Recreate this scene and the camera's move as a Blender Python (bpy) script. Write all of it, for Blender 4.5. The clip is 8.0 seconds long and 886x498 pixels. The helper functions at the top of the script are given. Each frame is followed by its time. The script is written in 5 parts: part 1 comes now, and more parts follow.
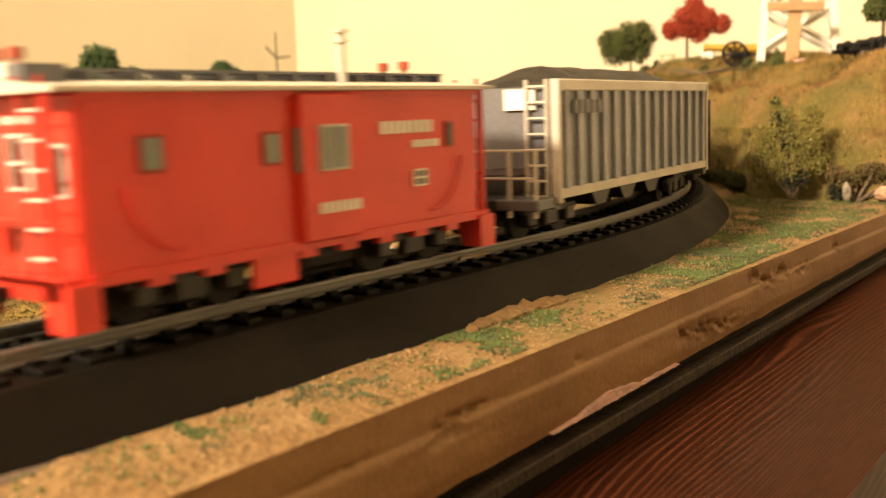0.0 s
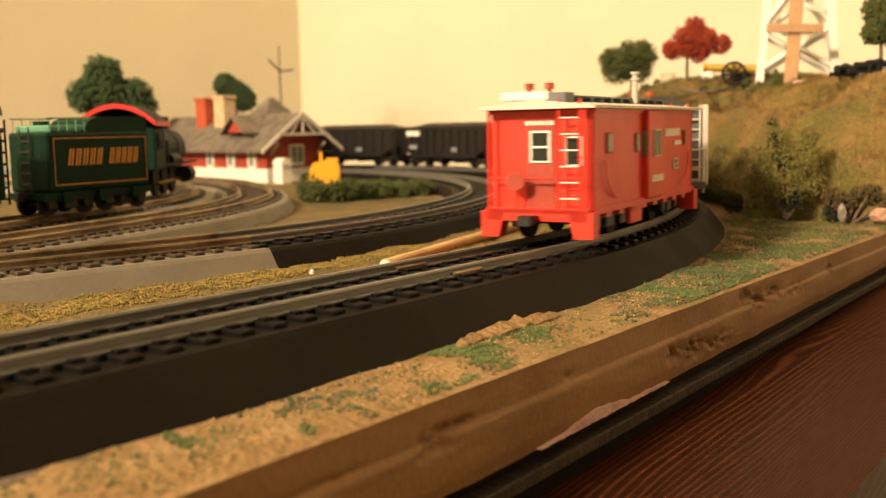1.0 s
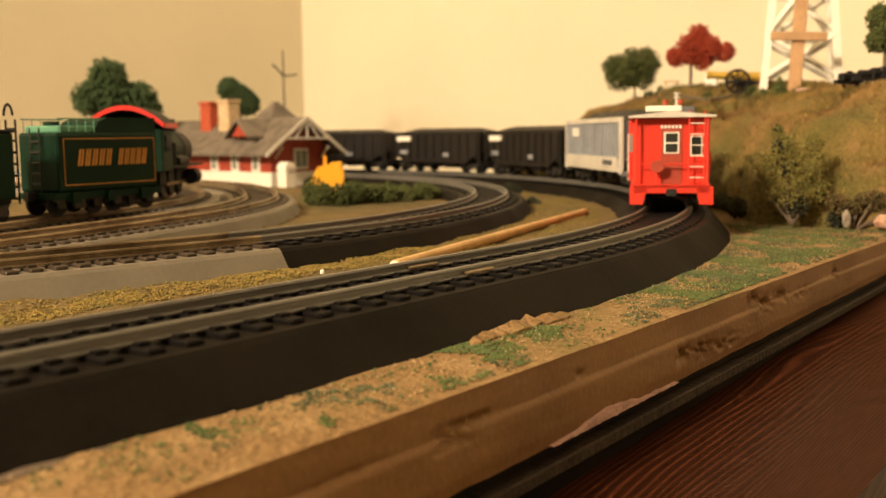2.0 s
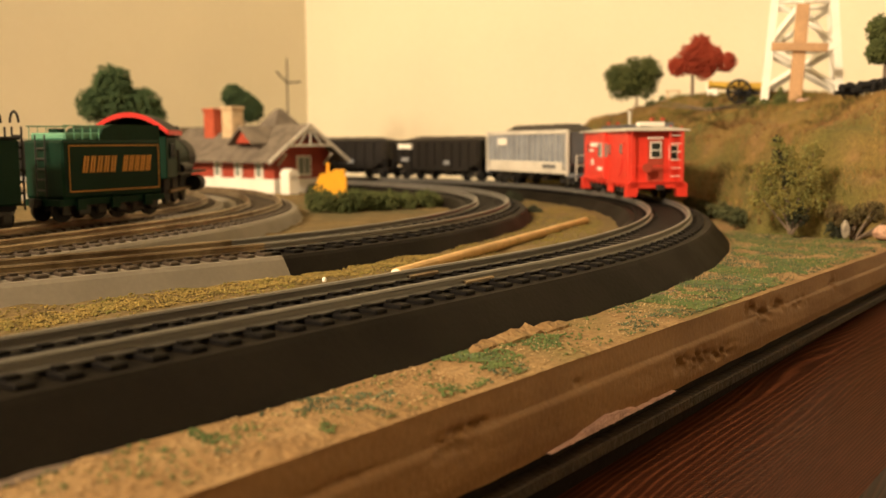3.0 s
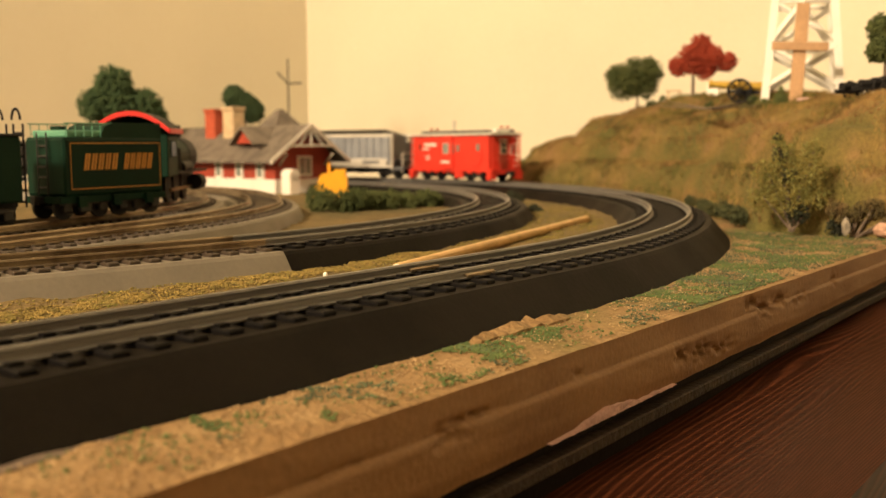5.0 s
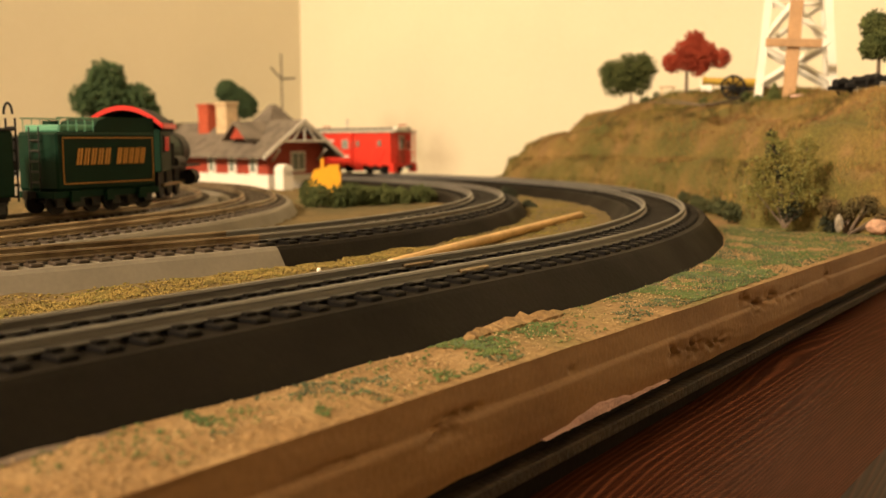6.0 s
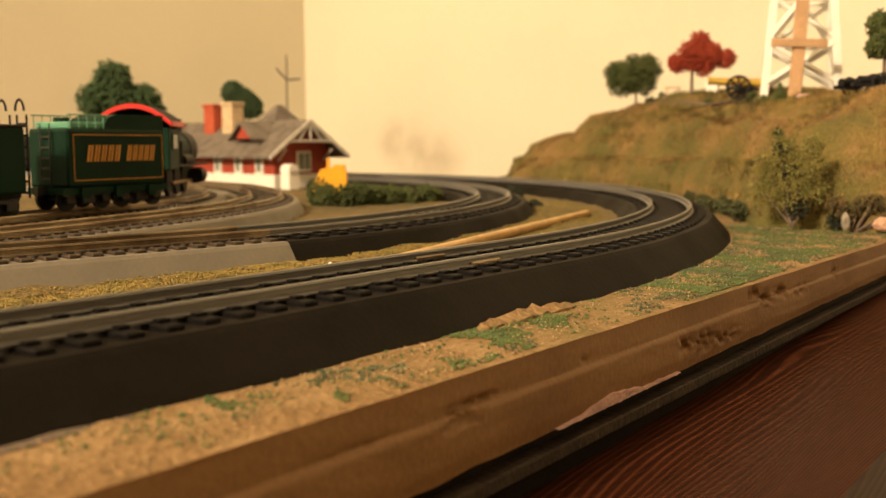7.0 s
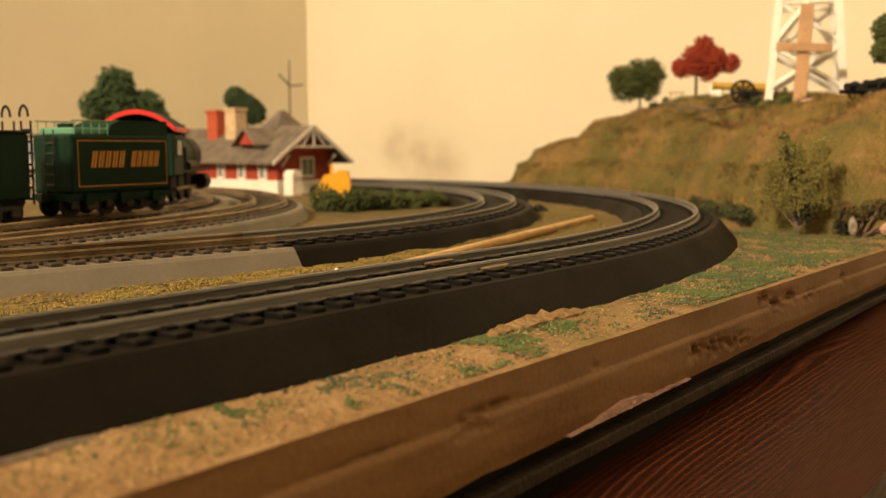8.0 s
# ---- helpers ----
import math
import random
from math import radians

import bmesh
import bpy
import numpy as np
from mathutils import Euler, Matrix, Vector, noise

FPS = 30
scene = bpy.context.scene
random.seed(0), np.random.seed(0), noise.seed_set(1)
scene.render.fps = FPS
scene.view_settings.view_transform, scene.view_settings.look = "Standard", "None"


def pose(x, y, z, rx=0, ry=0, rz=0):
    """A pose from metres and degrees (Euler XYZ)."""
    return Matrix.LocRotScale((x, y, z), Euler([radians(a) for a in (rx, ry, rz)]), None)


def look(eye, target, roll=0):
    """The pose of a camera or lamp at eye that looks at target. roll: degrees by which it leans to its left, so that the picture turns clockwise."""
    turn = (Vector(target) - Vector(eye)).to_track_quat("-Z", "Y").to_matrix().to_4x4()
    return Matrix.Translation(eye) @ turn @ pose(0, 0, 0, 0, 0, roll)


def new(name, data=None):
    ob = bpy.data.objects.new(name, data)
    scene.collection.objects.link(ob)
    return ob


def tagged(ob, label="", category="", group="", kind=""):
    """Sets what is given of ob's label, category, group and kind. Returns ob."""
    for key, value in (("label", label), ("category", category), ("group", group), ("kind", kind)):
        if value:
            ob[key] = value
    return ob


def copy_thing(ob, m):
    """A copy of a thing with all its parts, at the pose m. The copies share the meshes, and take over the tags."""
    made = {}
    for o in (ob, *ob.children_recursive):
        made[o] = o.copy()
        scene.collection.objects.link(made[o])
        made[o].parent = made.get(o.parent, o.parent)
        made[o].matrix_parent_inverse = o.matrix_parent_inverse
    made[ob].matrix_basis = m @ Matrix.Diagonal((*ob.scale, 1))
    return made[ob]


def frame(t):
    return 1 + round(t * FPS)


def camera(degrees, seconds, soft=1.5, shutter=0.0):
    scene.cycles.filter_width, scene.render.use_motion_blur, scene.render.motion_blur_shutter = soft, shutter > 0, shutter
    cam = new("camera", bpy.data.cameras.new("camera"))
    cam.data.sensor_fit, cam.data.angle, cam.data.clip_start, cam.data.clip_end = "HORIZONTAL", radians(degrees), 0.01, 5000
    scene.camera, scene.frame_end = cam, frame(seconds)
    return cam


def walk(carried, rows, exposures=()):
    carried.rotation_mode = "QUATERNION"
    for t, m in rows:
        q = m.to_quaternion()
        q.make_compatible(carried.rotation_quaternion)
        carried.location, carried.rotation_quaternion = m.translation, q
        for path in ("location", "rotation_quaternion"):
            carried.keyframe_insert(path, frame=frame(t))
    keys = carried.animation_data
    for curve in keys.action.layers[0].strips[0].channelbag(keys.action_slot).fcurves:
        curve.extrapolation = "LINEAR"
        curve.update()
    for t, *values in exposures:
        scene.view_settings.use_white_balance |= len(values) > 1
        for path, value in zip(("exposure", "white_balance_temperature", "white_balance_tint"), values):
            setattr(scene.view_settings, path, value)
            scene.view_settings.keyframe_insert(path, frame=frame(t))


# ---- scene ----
cam = camera(48.0, 8.0, soft=1.4, shutter=0.5)
cam.data.dof.use_dof = True
cam.data.dof.focus_distance = 0.26
cam.data.dof.aperture_fstop = 25.0
# seconds, eye, yaw, pitch, lean
PATH = [
    (0, (-0.00636, 0.01983, 0.04133), 37.504, -7.786, -2.005),
    (0.5, (-0.00475, 0.01852, 0.04118), 37.589, -7.401, -1.243),
    (1, (-0.00361, 0.01920, 0.04173), 37.541, -6.946, -1.128),
    (1.5, (-0.00532, 0.01729, 0.04002), 37.461, -6.777, -0.885),
    (3, (-0.00257, 0.01343, 0.04116), 37.617, -6.153, -0.369),
    (3.5, (-0.00244, 0.01203, 0.03888), 37.811, -6.126, -0.385),
    (4, (0.00080, 0.01082, 0.04053), 37.997, -6.035, -0.466),
    (4.5, (-0.00180, 0.01276, 0.03900), 37.866, -5.910, -0.412),
    (6, (-0.00255, 0.01299, 0.03880), 37.270, -6.224, -0.238),
    (6.5, (-0.00354, 0.01350, 0.03736), 37.235, -6.193, -0.043),
    (7, (-0.00324, 0.00985, 0.03653), 37.402, -6.054, -0.166),
    (7.5, (-0.00200, 0.00966, 0.03808), 37.609, -5.867, -0.327),
    (8, (-0.00553, 0.01036, 0.03635), 37.508, -5.732, -0.285),
]


def sight(eye, yaw, pitch, lean):
    a, b = radians(yaw), radians(pitch)
    way = Vector((-math.sin(a) * math.cos(b), math.cos(a) * math.cos(b), math.sin(b)))
    return look(eye, Vector(eye) + way, lean)


walk(cam, [(t, sight(eye, yaw, pitch, lean)) for t, eye, yaw, pitch, lean in PATH],
     exposures=[(0.0, 0.42), (0.5, 0.34), (1.0, 0.08), (1.5, -0.09), (3.0, -0.10), (7.3, -0.08), (8.0, -0.27)])

# ---- light: a warm ceiling lamp behind the viewer, in a cream room ----
world = bpy.data.worlds.new("world")
world.use_nodes = True
world.node_tree.nodes["Background"].inputs[0].default_value = (1.0, 0.8, 0.55, 1)
world.node_tree.nodes["Background"].inputs[1].default_value = 0.02
scene.world = world


def lamp(name, size, power, place, target, colour):
    data = bpy.data.lights.new(name, "AREA")
    data.shape, data.size, data.energy, data.color = "DISK", size, power, colour
    ob = new(name, data)
    ob.matrix_world = look(place, target)
    return ob


WARM = (1.0, 0.735, 0.462)
lamp("ceiling_lamp_light", 0.34, 132.0, (-0.45, -2.10, 1.40), (-0.45, 1.0, 0.2), WARM)
scene.view_settings.exposure = 0.0

# ---- materials ----

MATS = {}


def mat(name, colour, rough=0.6, metal=0.0, vary=0.12, scale=60.0, bump=0.0, fine=900.0, second=None, spec=0.5, mix=(0.45, 0.62)):
    """A painted or natural surface with two scales of variation; second: a colour that comes through in patches."""
    if name in MATS:
        return MATS[name]
    m = bpy.data.materials.new(name)
    m.use_nodes = True
    nt = m.node_tree
    b = nt.nodes["Principled BSDF"]
    b.inputs["Roughness"].default_value = rough
    b.inputs["Metallic"].default_value = metal
    b.inputs["Specular IOR Level"].default_value = spec
    tc = nt.nodes.new("ShaderNodeTexCoord")
    big = nt.nodes.new("ShaderNodeTexNoise")
    big.inputs["Scale"].default_value, big.inputs["Detail"].default_value = scale, 4
    small = nt.nodes.new("ShaderNodeTexNoise")
    small.inputs["Scale"].default_value, small.inputs["Detail"].default_value = fine, 3
    for n in (big, small):
        nt.links.new(tc.outputs["Object"], n.inputs["Vector"])
    ramp = nt.nodes.new("ShaderNodeValToRGB")
    c = ramp.color_ramp
    two = second or tuple(v * (1 - 1.6 * vary) for v in colour)
    c.elements[0].position, c.elements[1].position = mix
    c.elements[0].color, c.elements[1].color = (*colour, 1), (*two, 1)
    nt.links.new(big.outputs["Fac"], ramp.inputs[0])
    mixer = nt.nodes.new("ShaderNodeMixRGB")
    mixer.blend_type, mixer.inputs[0].default_value = "OVERLAY", min(1.0, vary * 3)
    nt.links.new(ramp.outputs[0], mixer.inputs[1])
    nt.links.new(small.outputs["Color"], mixer.inputs[2])
    hsv = nt.nodes.new("ShaderNodeHueSaturation")
    grey = nt.nodes.new("ShaderNodeRGBToBW")
    nt.links.new(small.outputs["Color"], grey.inputs[0])
    nt.links.new(grey.outputs[0], mixer.inputs[2])
    nt.links.new(mixer.outputs[0], hsv.inputs["Color"])
    info = nt.nodes.new("ShaderNodeObjectInfo")
    vr = nt.nodes.new("ShaderNodeMapRange")
    vr.inputs[3].default_value, vr.inputs[4].default_value = 1 - vary * 0.6, 1 + vary * 0.6
    nt.links.new(info.outputs["Random"], vr.inputs[0])
    nt.links.new(vr.outputs[0], hsv.inputs["Value"])
    nt.links.new(hsv.outputs[0], b.inputs["Base Color"])
    rr = nt.nodes.new("ShaderNodeMapRange")
    rr.inputs[3].default_value, rr.inputs[4].default_value = max(0.02, rough - 0.12), min(1, rough + 0.12)
    nt.links.new(big.outputs["Fac"], rr.inputs[0])
    nt.links.new(rr.outputs[0], b.inputs["Roughness"])
    if bump:
        bp = nt.nodes.new("ShaderNodeBump")
        bp.inputs["Strength"].default_value, bp.inputs["Distance"].default_value = 0.9, bump
        nt.links.new(small.outputs["Fac"], bp.inputs["Height"])
        nt.links.new(bp.outputs[0], b.inputs["Normal"])
    MATS[name] = m
    return m


wall_paint = mat("cream wall paint", (0.80, 0.75, 0.60), 0.8, vary=0.03, scale=3, fine=160, bump=0.0004)
ceil_paint = mat("white ceiling paint", (0.82, 0.80, 0.74), 0.9, vary=0.03, scale=3, fine=120)
carpet = mat("beige carpet", (0.52, 0.42, 0.28), 0.95, vary=0.2, scale=8, fine=300, bump=0.004)
black_bed = mat("black plastic roadbed", (0.0088, 0.0070, 0.0052), 0.62, vary=0.18, scale=40, fine=700, spec=0.10, bump=0.0001)
grey_bed = mat("grey plastic roadbed", (0.185, 0.168, 0.136), 0.5, vary=0.06, scale=40, fine=700, bump=0.0001)
tie_black = mat("black plastic tie", (0.0055, 0.0048, 0.0045), 0.55, vary=0.15, scale=200, fine=1500, spec=0.12)
tie_brown = mat("dark brown plastic tie", (0.045, 0.032, 0.022), 0.5, vary=0.15, scale=200, fine=1500)
steel = mat("worn steel rail", (0.195, 0.195, 0.19), 0.45, 0.5, vary=0.02, scale=12, fine=200, second=(0.165, 0.162, 0.155))
nickel = mat("nickel silver rail", (0.32, 0.26, 0.18), 0.38, 0.8, vary=0.1, scale=60, fine=1500, second=(0.17, 0.125, 0.08))
red_paint = mat("red caboose paint", (0.68, 0.045, 0.028), 0.36, vary=0.05, scale=60, fine=900)
red_flat = mat("red depot siding", (0.36, 0.052, 0.028), 0.65, vary=0.12, scale=60, fine=700)
white_paint = mat("white paint", (0.86, 0.85, 0.80), 0.5, vary=0.04, scale=80, fine=900)
roof_white = mat("pale grey roof paint", (0.62, 0.60, 0.55), 0.45, vary=0.08, scale=60, fine=900)
roof_grey = mat("grey shingle roof", (0.17, 0.145, 0.12), 0.8, vary=0.2, scale=90, fine=700, bump=0.0006)
silver = mat("silver hopper paint", (0.33, 0.36, 0.41), 0.42, 0.25, vary=0.1, scale=50, fine=900)
silver_dark = mat("grey hopper end", (0.15, 0.16, 0.185), 0.45, 0.2, vary=0.1, scale=50, fine=900)
black_car = mat("black hopper paint", (0.014, 0.013, 0.013), 0.4, vary=0.1, scale=50, fine=900)
coal = mat("coal load", (0.02, 0.018, 0.016), 0.6, vary=0.4, scale=300, fine=1500, bump=0.002)
truck_black = mat("black truck plastic", (0.016, 0.015, 0.014), 0.5, vary=0.15, scale=200, fine=1500)
glass_dark = mat("dark window glass", (0.03, 0.035, 0.03), 0.12, vary=0.05)
glass_grey = mat("grey window glass", (0.22, 0.25, 0.23), 0.15, vary=0.05)
green_paint = mat("dark green locomotive paint", (0.0028, 0.024, 0.013), 0.55, vary=0.08, scale=60, fine=900, spec=0.14)
green_light = mat("pale green deck", (0.10, 0.30, 0.20), 0.5, vary=0.08, scale=60)
gold = mat("gold lettering", (0.58, 0.27, 0.045), 0.5, vary=0.05)
red_trim = mat("red roof edge", (0.72, 0.035, 0.03), 0.4, vary=0.05)
yellow_paint = mat("yellow plastic", (0.85, 0.42, 0.02), 0.5, vary=0.06, scale=100)
brick_red = mat("brick chimney", (0.45, 0.085, 0.04), 0.75, vary=0.15, scale=300)
stone_tan = mat("tan plaster chimney", (0.62, 0.47, 0.30), 0.8, vary=0.1, scale=200)
bamboo = mat("bare wooden dowel", (0.62, 0.40, 0.16), 0.5, vary=0.1, scale=120, fine=900)
rock_grey = mat("grey rock", (0.30, 0.27, 0.22), 0.85, vary=0.2, scale=300, bump=0.0006)
rock_pink = mat("pinkish rock", (0.50, 0.31, 0.22), 0.85, vary=0.2, scale=300, bump=0.0006)
wire = mat("dark wire", (0.03, 0.025, 0.02), 0.6)
foam_paint = mat("brown painted foam", (0.250, 0.134, 0.050), 0.6, vary=0.10, scale=30, fine=700, bump=0.0002, second=(0.205, 0.106, 0.040))
pink_foam = mat("bare pink foam", (0.64, 0.42, 0.40), 0.8, vary=0.12, scale=150, fine=900, bump=0.0005)
board_black = mat("blackened board edge", (0.021, 0.013, 0.008), 0.75, vary=0.3, scale=90, fine=500, bump=0.0006, second=(0.040, 0.025, 0.015))
bark = mat("grey bark", (0.16, 0.12, 0.09), 0.85, vary=0.2, scale=300)
leaf_green = mat("dark green foliage foam", (0.085, 0.105, 0.030), 0.9, vary=0.25, scale=120, fine=900, second=(0.055, 0.078, 0.022))
leaf_far = mat("deep green foliage foam", (0.045, 0.088, 0.036), 0.9, vary=0.25, scale=120, fine=900, second=(0.065, 0.11, 0.045))
leaf_red = mat("rust red foliage foam", (0.40, 0.060, 0.026), 0.9, vary=0.2, scale=120, fine=900, second=(0.30, 0.040, 0.018))
leaf_olive = mat("olive foliage foam", (0.24, 0.20, 0.045), 0.9, vary=0.25, scale=150, fine=900, second=(0.15, 0.14, 0.03))
leaf_scrub = mat("dark olive scrub foam", (0.085, 0.068, 0.024), 0.9, vary=0.3, scale=150, fine=900, second=(0.13, 0.085, 0.034))
leaf_low = mat("dark green low scrub", (0.045, 0.055, 0.020), 0.9, vary=0.3, scale=150, fine=900, second=(0.075, 0.075, 0.026))
leaf_sage = mat("pale sage foliage foam", (0.23, 0.225, 0.070), 0.9, vary=0.25, scale=150, fine=900, second=(0.16, 0.17, 0.045))
leaf_dark = mat("blackish green foliage", (0.022, 0.028, 0.012), 0.9, vary=0.3, scale=150, fine=900)
tuft_green = mat("green ground foam", (0.082, 0.120, 0.034), 0.9, vary=0.3, scale=200, fine=900, second=(0.060, 0.098, 0.030))
tuft_dark = mat("dark green ground foam", (0.075, 0.105, 0.055), 0.9, vary=0.3, scale=200)
crumb_tan = mat("yellow ground crumbs", (0.29, 0.21, 0.055), 0.9, vary=0.35, scale=260, second=(0.17, 0.135, 0.035))
sand_pale = mat("pale sand grit", (0.40, 0.285, 0.150), 0.9, vary=0.25, scale=260)
gun_black = mat("blackened metal", (0.014, 0.014, 0.015), 0.62, 0.0, spec=0.25)
brass = mat("brass roof edge", (0.62, 0.42, 0.08), 0.35, 0.6)
wood_strip = mat("pale pine strip", (0.50, 0.31, 0.165), 0.6, vary=0.1, scale=90)


def ground_material(name, base, patch, crumbs, grass, hill=False):
    m = bpy.data.materials.new(name)
    m.use_nodes = True
    nt = m.node_tree
    b = nt.nodes["Principled BSDF"]
    b.inputs["Roughness"].default_value = 0.92
    tc = nt.nodes.new("ShaderNodeTexCoord")

    def noise_node(scale, detail=5):
        n = nt.nodes.new("ShaderNodeTexNoise")
        n.inputs["Scale"].default_value, n.inputs["Detail"].default_value = scale, detail
        nt.links.new(tc.outputs["Object"], n.inputs["Vector"])
        return n

    def step(n, lo, hi):
        r = nt.nodes.new("ShaderNodeMapRange")
        r.inputs[1].default_value, r.inputs[2].default_value = lo, hi
        nt.links.new(n.outputs["Fac"], r.inputs[0])
        return r

    def over(prev, fac, colour):
        x = nt.nodes.new("ShaderNodeMixRGB")
        nt.links.new(fac.outputs[0], x.inputs[0])
        if isinstance(prev, tuple):
            x.inputs[1].default_value = (*prev, 1)
        else:
            nt.links.new(prev.outputs[0], x.inputs[1])
        x.inputs[2].default_value = (*colour, 1)
        return x

    fine = noise_node(700, 6)
    a = over(base, step(noise_node(26), 0.42, 0.62), patch)
    c = over(a, step(noise_node(95, 6), 0.5, 0.66), crumbs)
    d = over(c, step(noise_node(14, 3), *((0.47, 0.61) if hill else (0.52, 0.66))), grass)
    e = nt.nodes.new("ShaderNodeMixRGB")
    e.blend_type, e.inputs[0].default_value = "OVERLAY", 0.55
    nt.links.new(d.outputs[0], e.inputs[1])
    nt.links.new(fine.outputs["Fac"], e.inputs[2])
    nt.links.new(e.outputs[0], b.inputs["Base Color"])
    bp = nt.nodes.new("ShaderNodeBump")
    bp.inputs["Strength"].default_value, bp.inputs["Distance"].default_value = 1.0, 0.0012
    nt.links.new(fine.outputs["Fac"], bp.inputs["Height"])
    nt.links.new(bp.outputs[0], b.inputs["Normal"])
    return m


ground_mat = ground_material("sandy layout ground", (0.255, 0.160, 0.066), (0.215, 0.128, 0.052), (0.31, 0.205, 0.094), (0.175, 0.138, 0.047))
inner_mat = ground_material("yellow crumbly layout ground", (0.155, 0.108, 0.036), (0.11, 0.080, 0.027), (0.18, 0.125, 0.046), (0.09, 0.075, 0.026))
hill_mat = ground_material("dry grass hillside", (0.205, 0.132, 0.040), (0.150, 0.112, 0.028), (0.23, 0.138, 0.056), (0.095, 0.090, 0.020), hill=True)


def wood_material():
    m = bpy.data.materials.new("dark stained varnished wood")
    m.use_nodes = True
    nt = m.node_tree
    b = nt.nodes["Principled BSDF"]
    b.inputs["Roughness"].default_value = 0.30
    b.inputs["Specular IOR Level"].default_value = 0.016
    tc = nt.nodes.new("ShaderNodeTexCoord")
    mp = nt.nodes.new("ShaderNodeMapping")
    mp.inputs["Scale"].default_value = (1.0, 0.10, 1.0)
    nt.links.new(tc.outputs["Object"], mp.inputs[0])
    warp = nt.nodes.new("ShaderNodeTexNoise")
    warp.inputs["Scale"].default_value = 22.0
    nt.links.new(mp.outputs[0], warp.inputs["Vector"])
    add = nt.nodes.new("ShaderNodeMixRGB")
    add.blend_type, add.inputs[0].default_value = "ADD", 0.06
    nt.links.new(mp.outputs[0], add.inputs[1])
    nt.links.new(warp.outputs["Color"], add.inputs[2])
    wv = nt.nodes.new("ShaderNodeTexWave")
    wv.bands_direction = "X"
    wv.inputs["Scale"].default_value, wv.inputs["Distortion"].default_value = 260.0, 1.1
    wv.inputs["Detail"].default_value, wv.inputs["Detail Scale"].default_value = 3.0, 1.5
    nt.links.new(add.outputs[0], wv.inputs["Vector"])
    gr = nt.nodes.new("ShaderNodeTexNoise")
    gr.inputs["Scale"].default_value, gr.inputs["Detail"].default_value = 900.0, 4
    nt.links.new(mp.outputs[0], gr.inputs["Vector"])
    ramp = nt.nodes.new("ShaderNodeValToRGB")
    c = ramp.color_ramp
    c.elements[0].color, c.elements[1].color = (0.021, 0.0064, 0.0033, 1), (0.086, 0.029, 0.0135, 1)
    c.elements[0].position, c.elements[1].position = 0.55, 1.0
    nt.links.new(wv.outputs["Color"], ramp.inputs[0])
    mx = nt.nodes.new("ShaderNodeMixRGB")
    mx.blend_type, mx.inputs[0].default_value = "OVERLAY", 0.55
    tone = nt.nodes.new("ShaderNodeTexNoise")
    tone.inputs["Scale"].default_value = 35.0
    nt.links.new(mp.outputs[0], tone.inputs["Vector"])
    calm = nt.nodes.new("ShaderNodeMixRGB")
    calm.inputs[2].default_value = (0.030, 0.0098, 0.0050, 1)
    nt.links.new(tone.outputs["Fac"], calm.inputs[0])
    nt.links.new(ramp.outputs[0], calm.inputs[1])
    nt.links.new(calm.outputs[0], mx.inputs[1])
    nt.links.new(gr.outputs["Fac"], mx.inputs[2])
    nt.links.new(mx.outputs[0], b.inputs["Base Color"])
    bp = nt.nodes.new("ShaderNodeBump")
    bp.inputs["Strength"].default_value, bp.inputs["Distance"].default_value = 0.3, 0.0001
    nt.links.new(wv.outputs["Fac"], bp.inputs["Height"])
    nt.links.new(bp.outputs[0], b.inputs["Normal"])
    return m


wood = wood_material()


def tinted(base, spots, tint):
    """The wall paint with a few soft-edged brownish patches at (x, z, radius)."""
    m = base.copy()
    m.name = "smudged cream wall paint"
    nt = m.node_tree
    b = nt.nodes["Principled BSDF"]
    before = b.inputs["Base Color"].links[0].from_socket
    tc = nt.nodes.new("ShaderNodeTexCoord")
    wob = nt.nodes.new("ShaderNodeTexNoise")
    wob.inputs["Scale"].default_value = 26.0
    nt.links.new(tc.outputs["Object"], wob.inputs["Vector"])
    total = None
    for x, z, r in spots:
        d = nt.nodes.new("ShaderNodeVectorMath")
        d.operation = "DISTANCE"
        d.inputs[1].default_value = (x, BACK_Y, z)
        nt.links.new(tc.outputs["Object"], d.inputs[0])
        g = nt.nodes.new("ShaderNodeMapRange")
        g.interpolation_type = "SMOOTHSTEP"
        g.inputs[1].default_value, g.inputs[2].default_value = r * 1.3, r * 0.2
        g.inputs[3].default_value, g.inputs[4].default_value = 0.0, 0.6
        nt.links.new(d.outputs["Value"], g.inputs[0])
        if total is None:
            total = g.outputs[0]
        else:
            mx = nt.nodes.new("ShaderNodeMath")
            mx.operation = "MAXIMUM"
            nt.links.new(total, mx.inputs[0])
            nt.links.new(g.outputs[0], mx.inputs[1])
            total = mx.outputs[0]
    mul = nt.nodes.new("ShaderNodeMath")
    mul.operation = "MULTIPLY"
    nt.links.new(total, mul.inputs[0])
    nt.links.new(wob.outputs["Fac"], mul.inputs[1])
    mix = nt.nodes.new("ShaderNodeMixRGB")
    mix.inputs[2].default_value = (*tint, 1)
    nt.links.new(mul.outputs[0], mix.inputs[0])
    nt.links.new(before, mix.inputs[1])
    nt.links.new(mix.outputs[0], b.inputs["Base Color"])
    return m


BACK_Y = 1.20
tinted_wall = tinted(wall_paint, [(-1.005, 0.040, 0.040), (-0.965, 0.022, 0.055), (-0.925, 0.005, 0.055)], (0.30, 0.22, 0.12))

# ---- mesh helpers ----


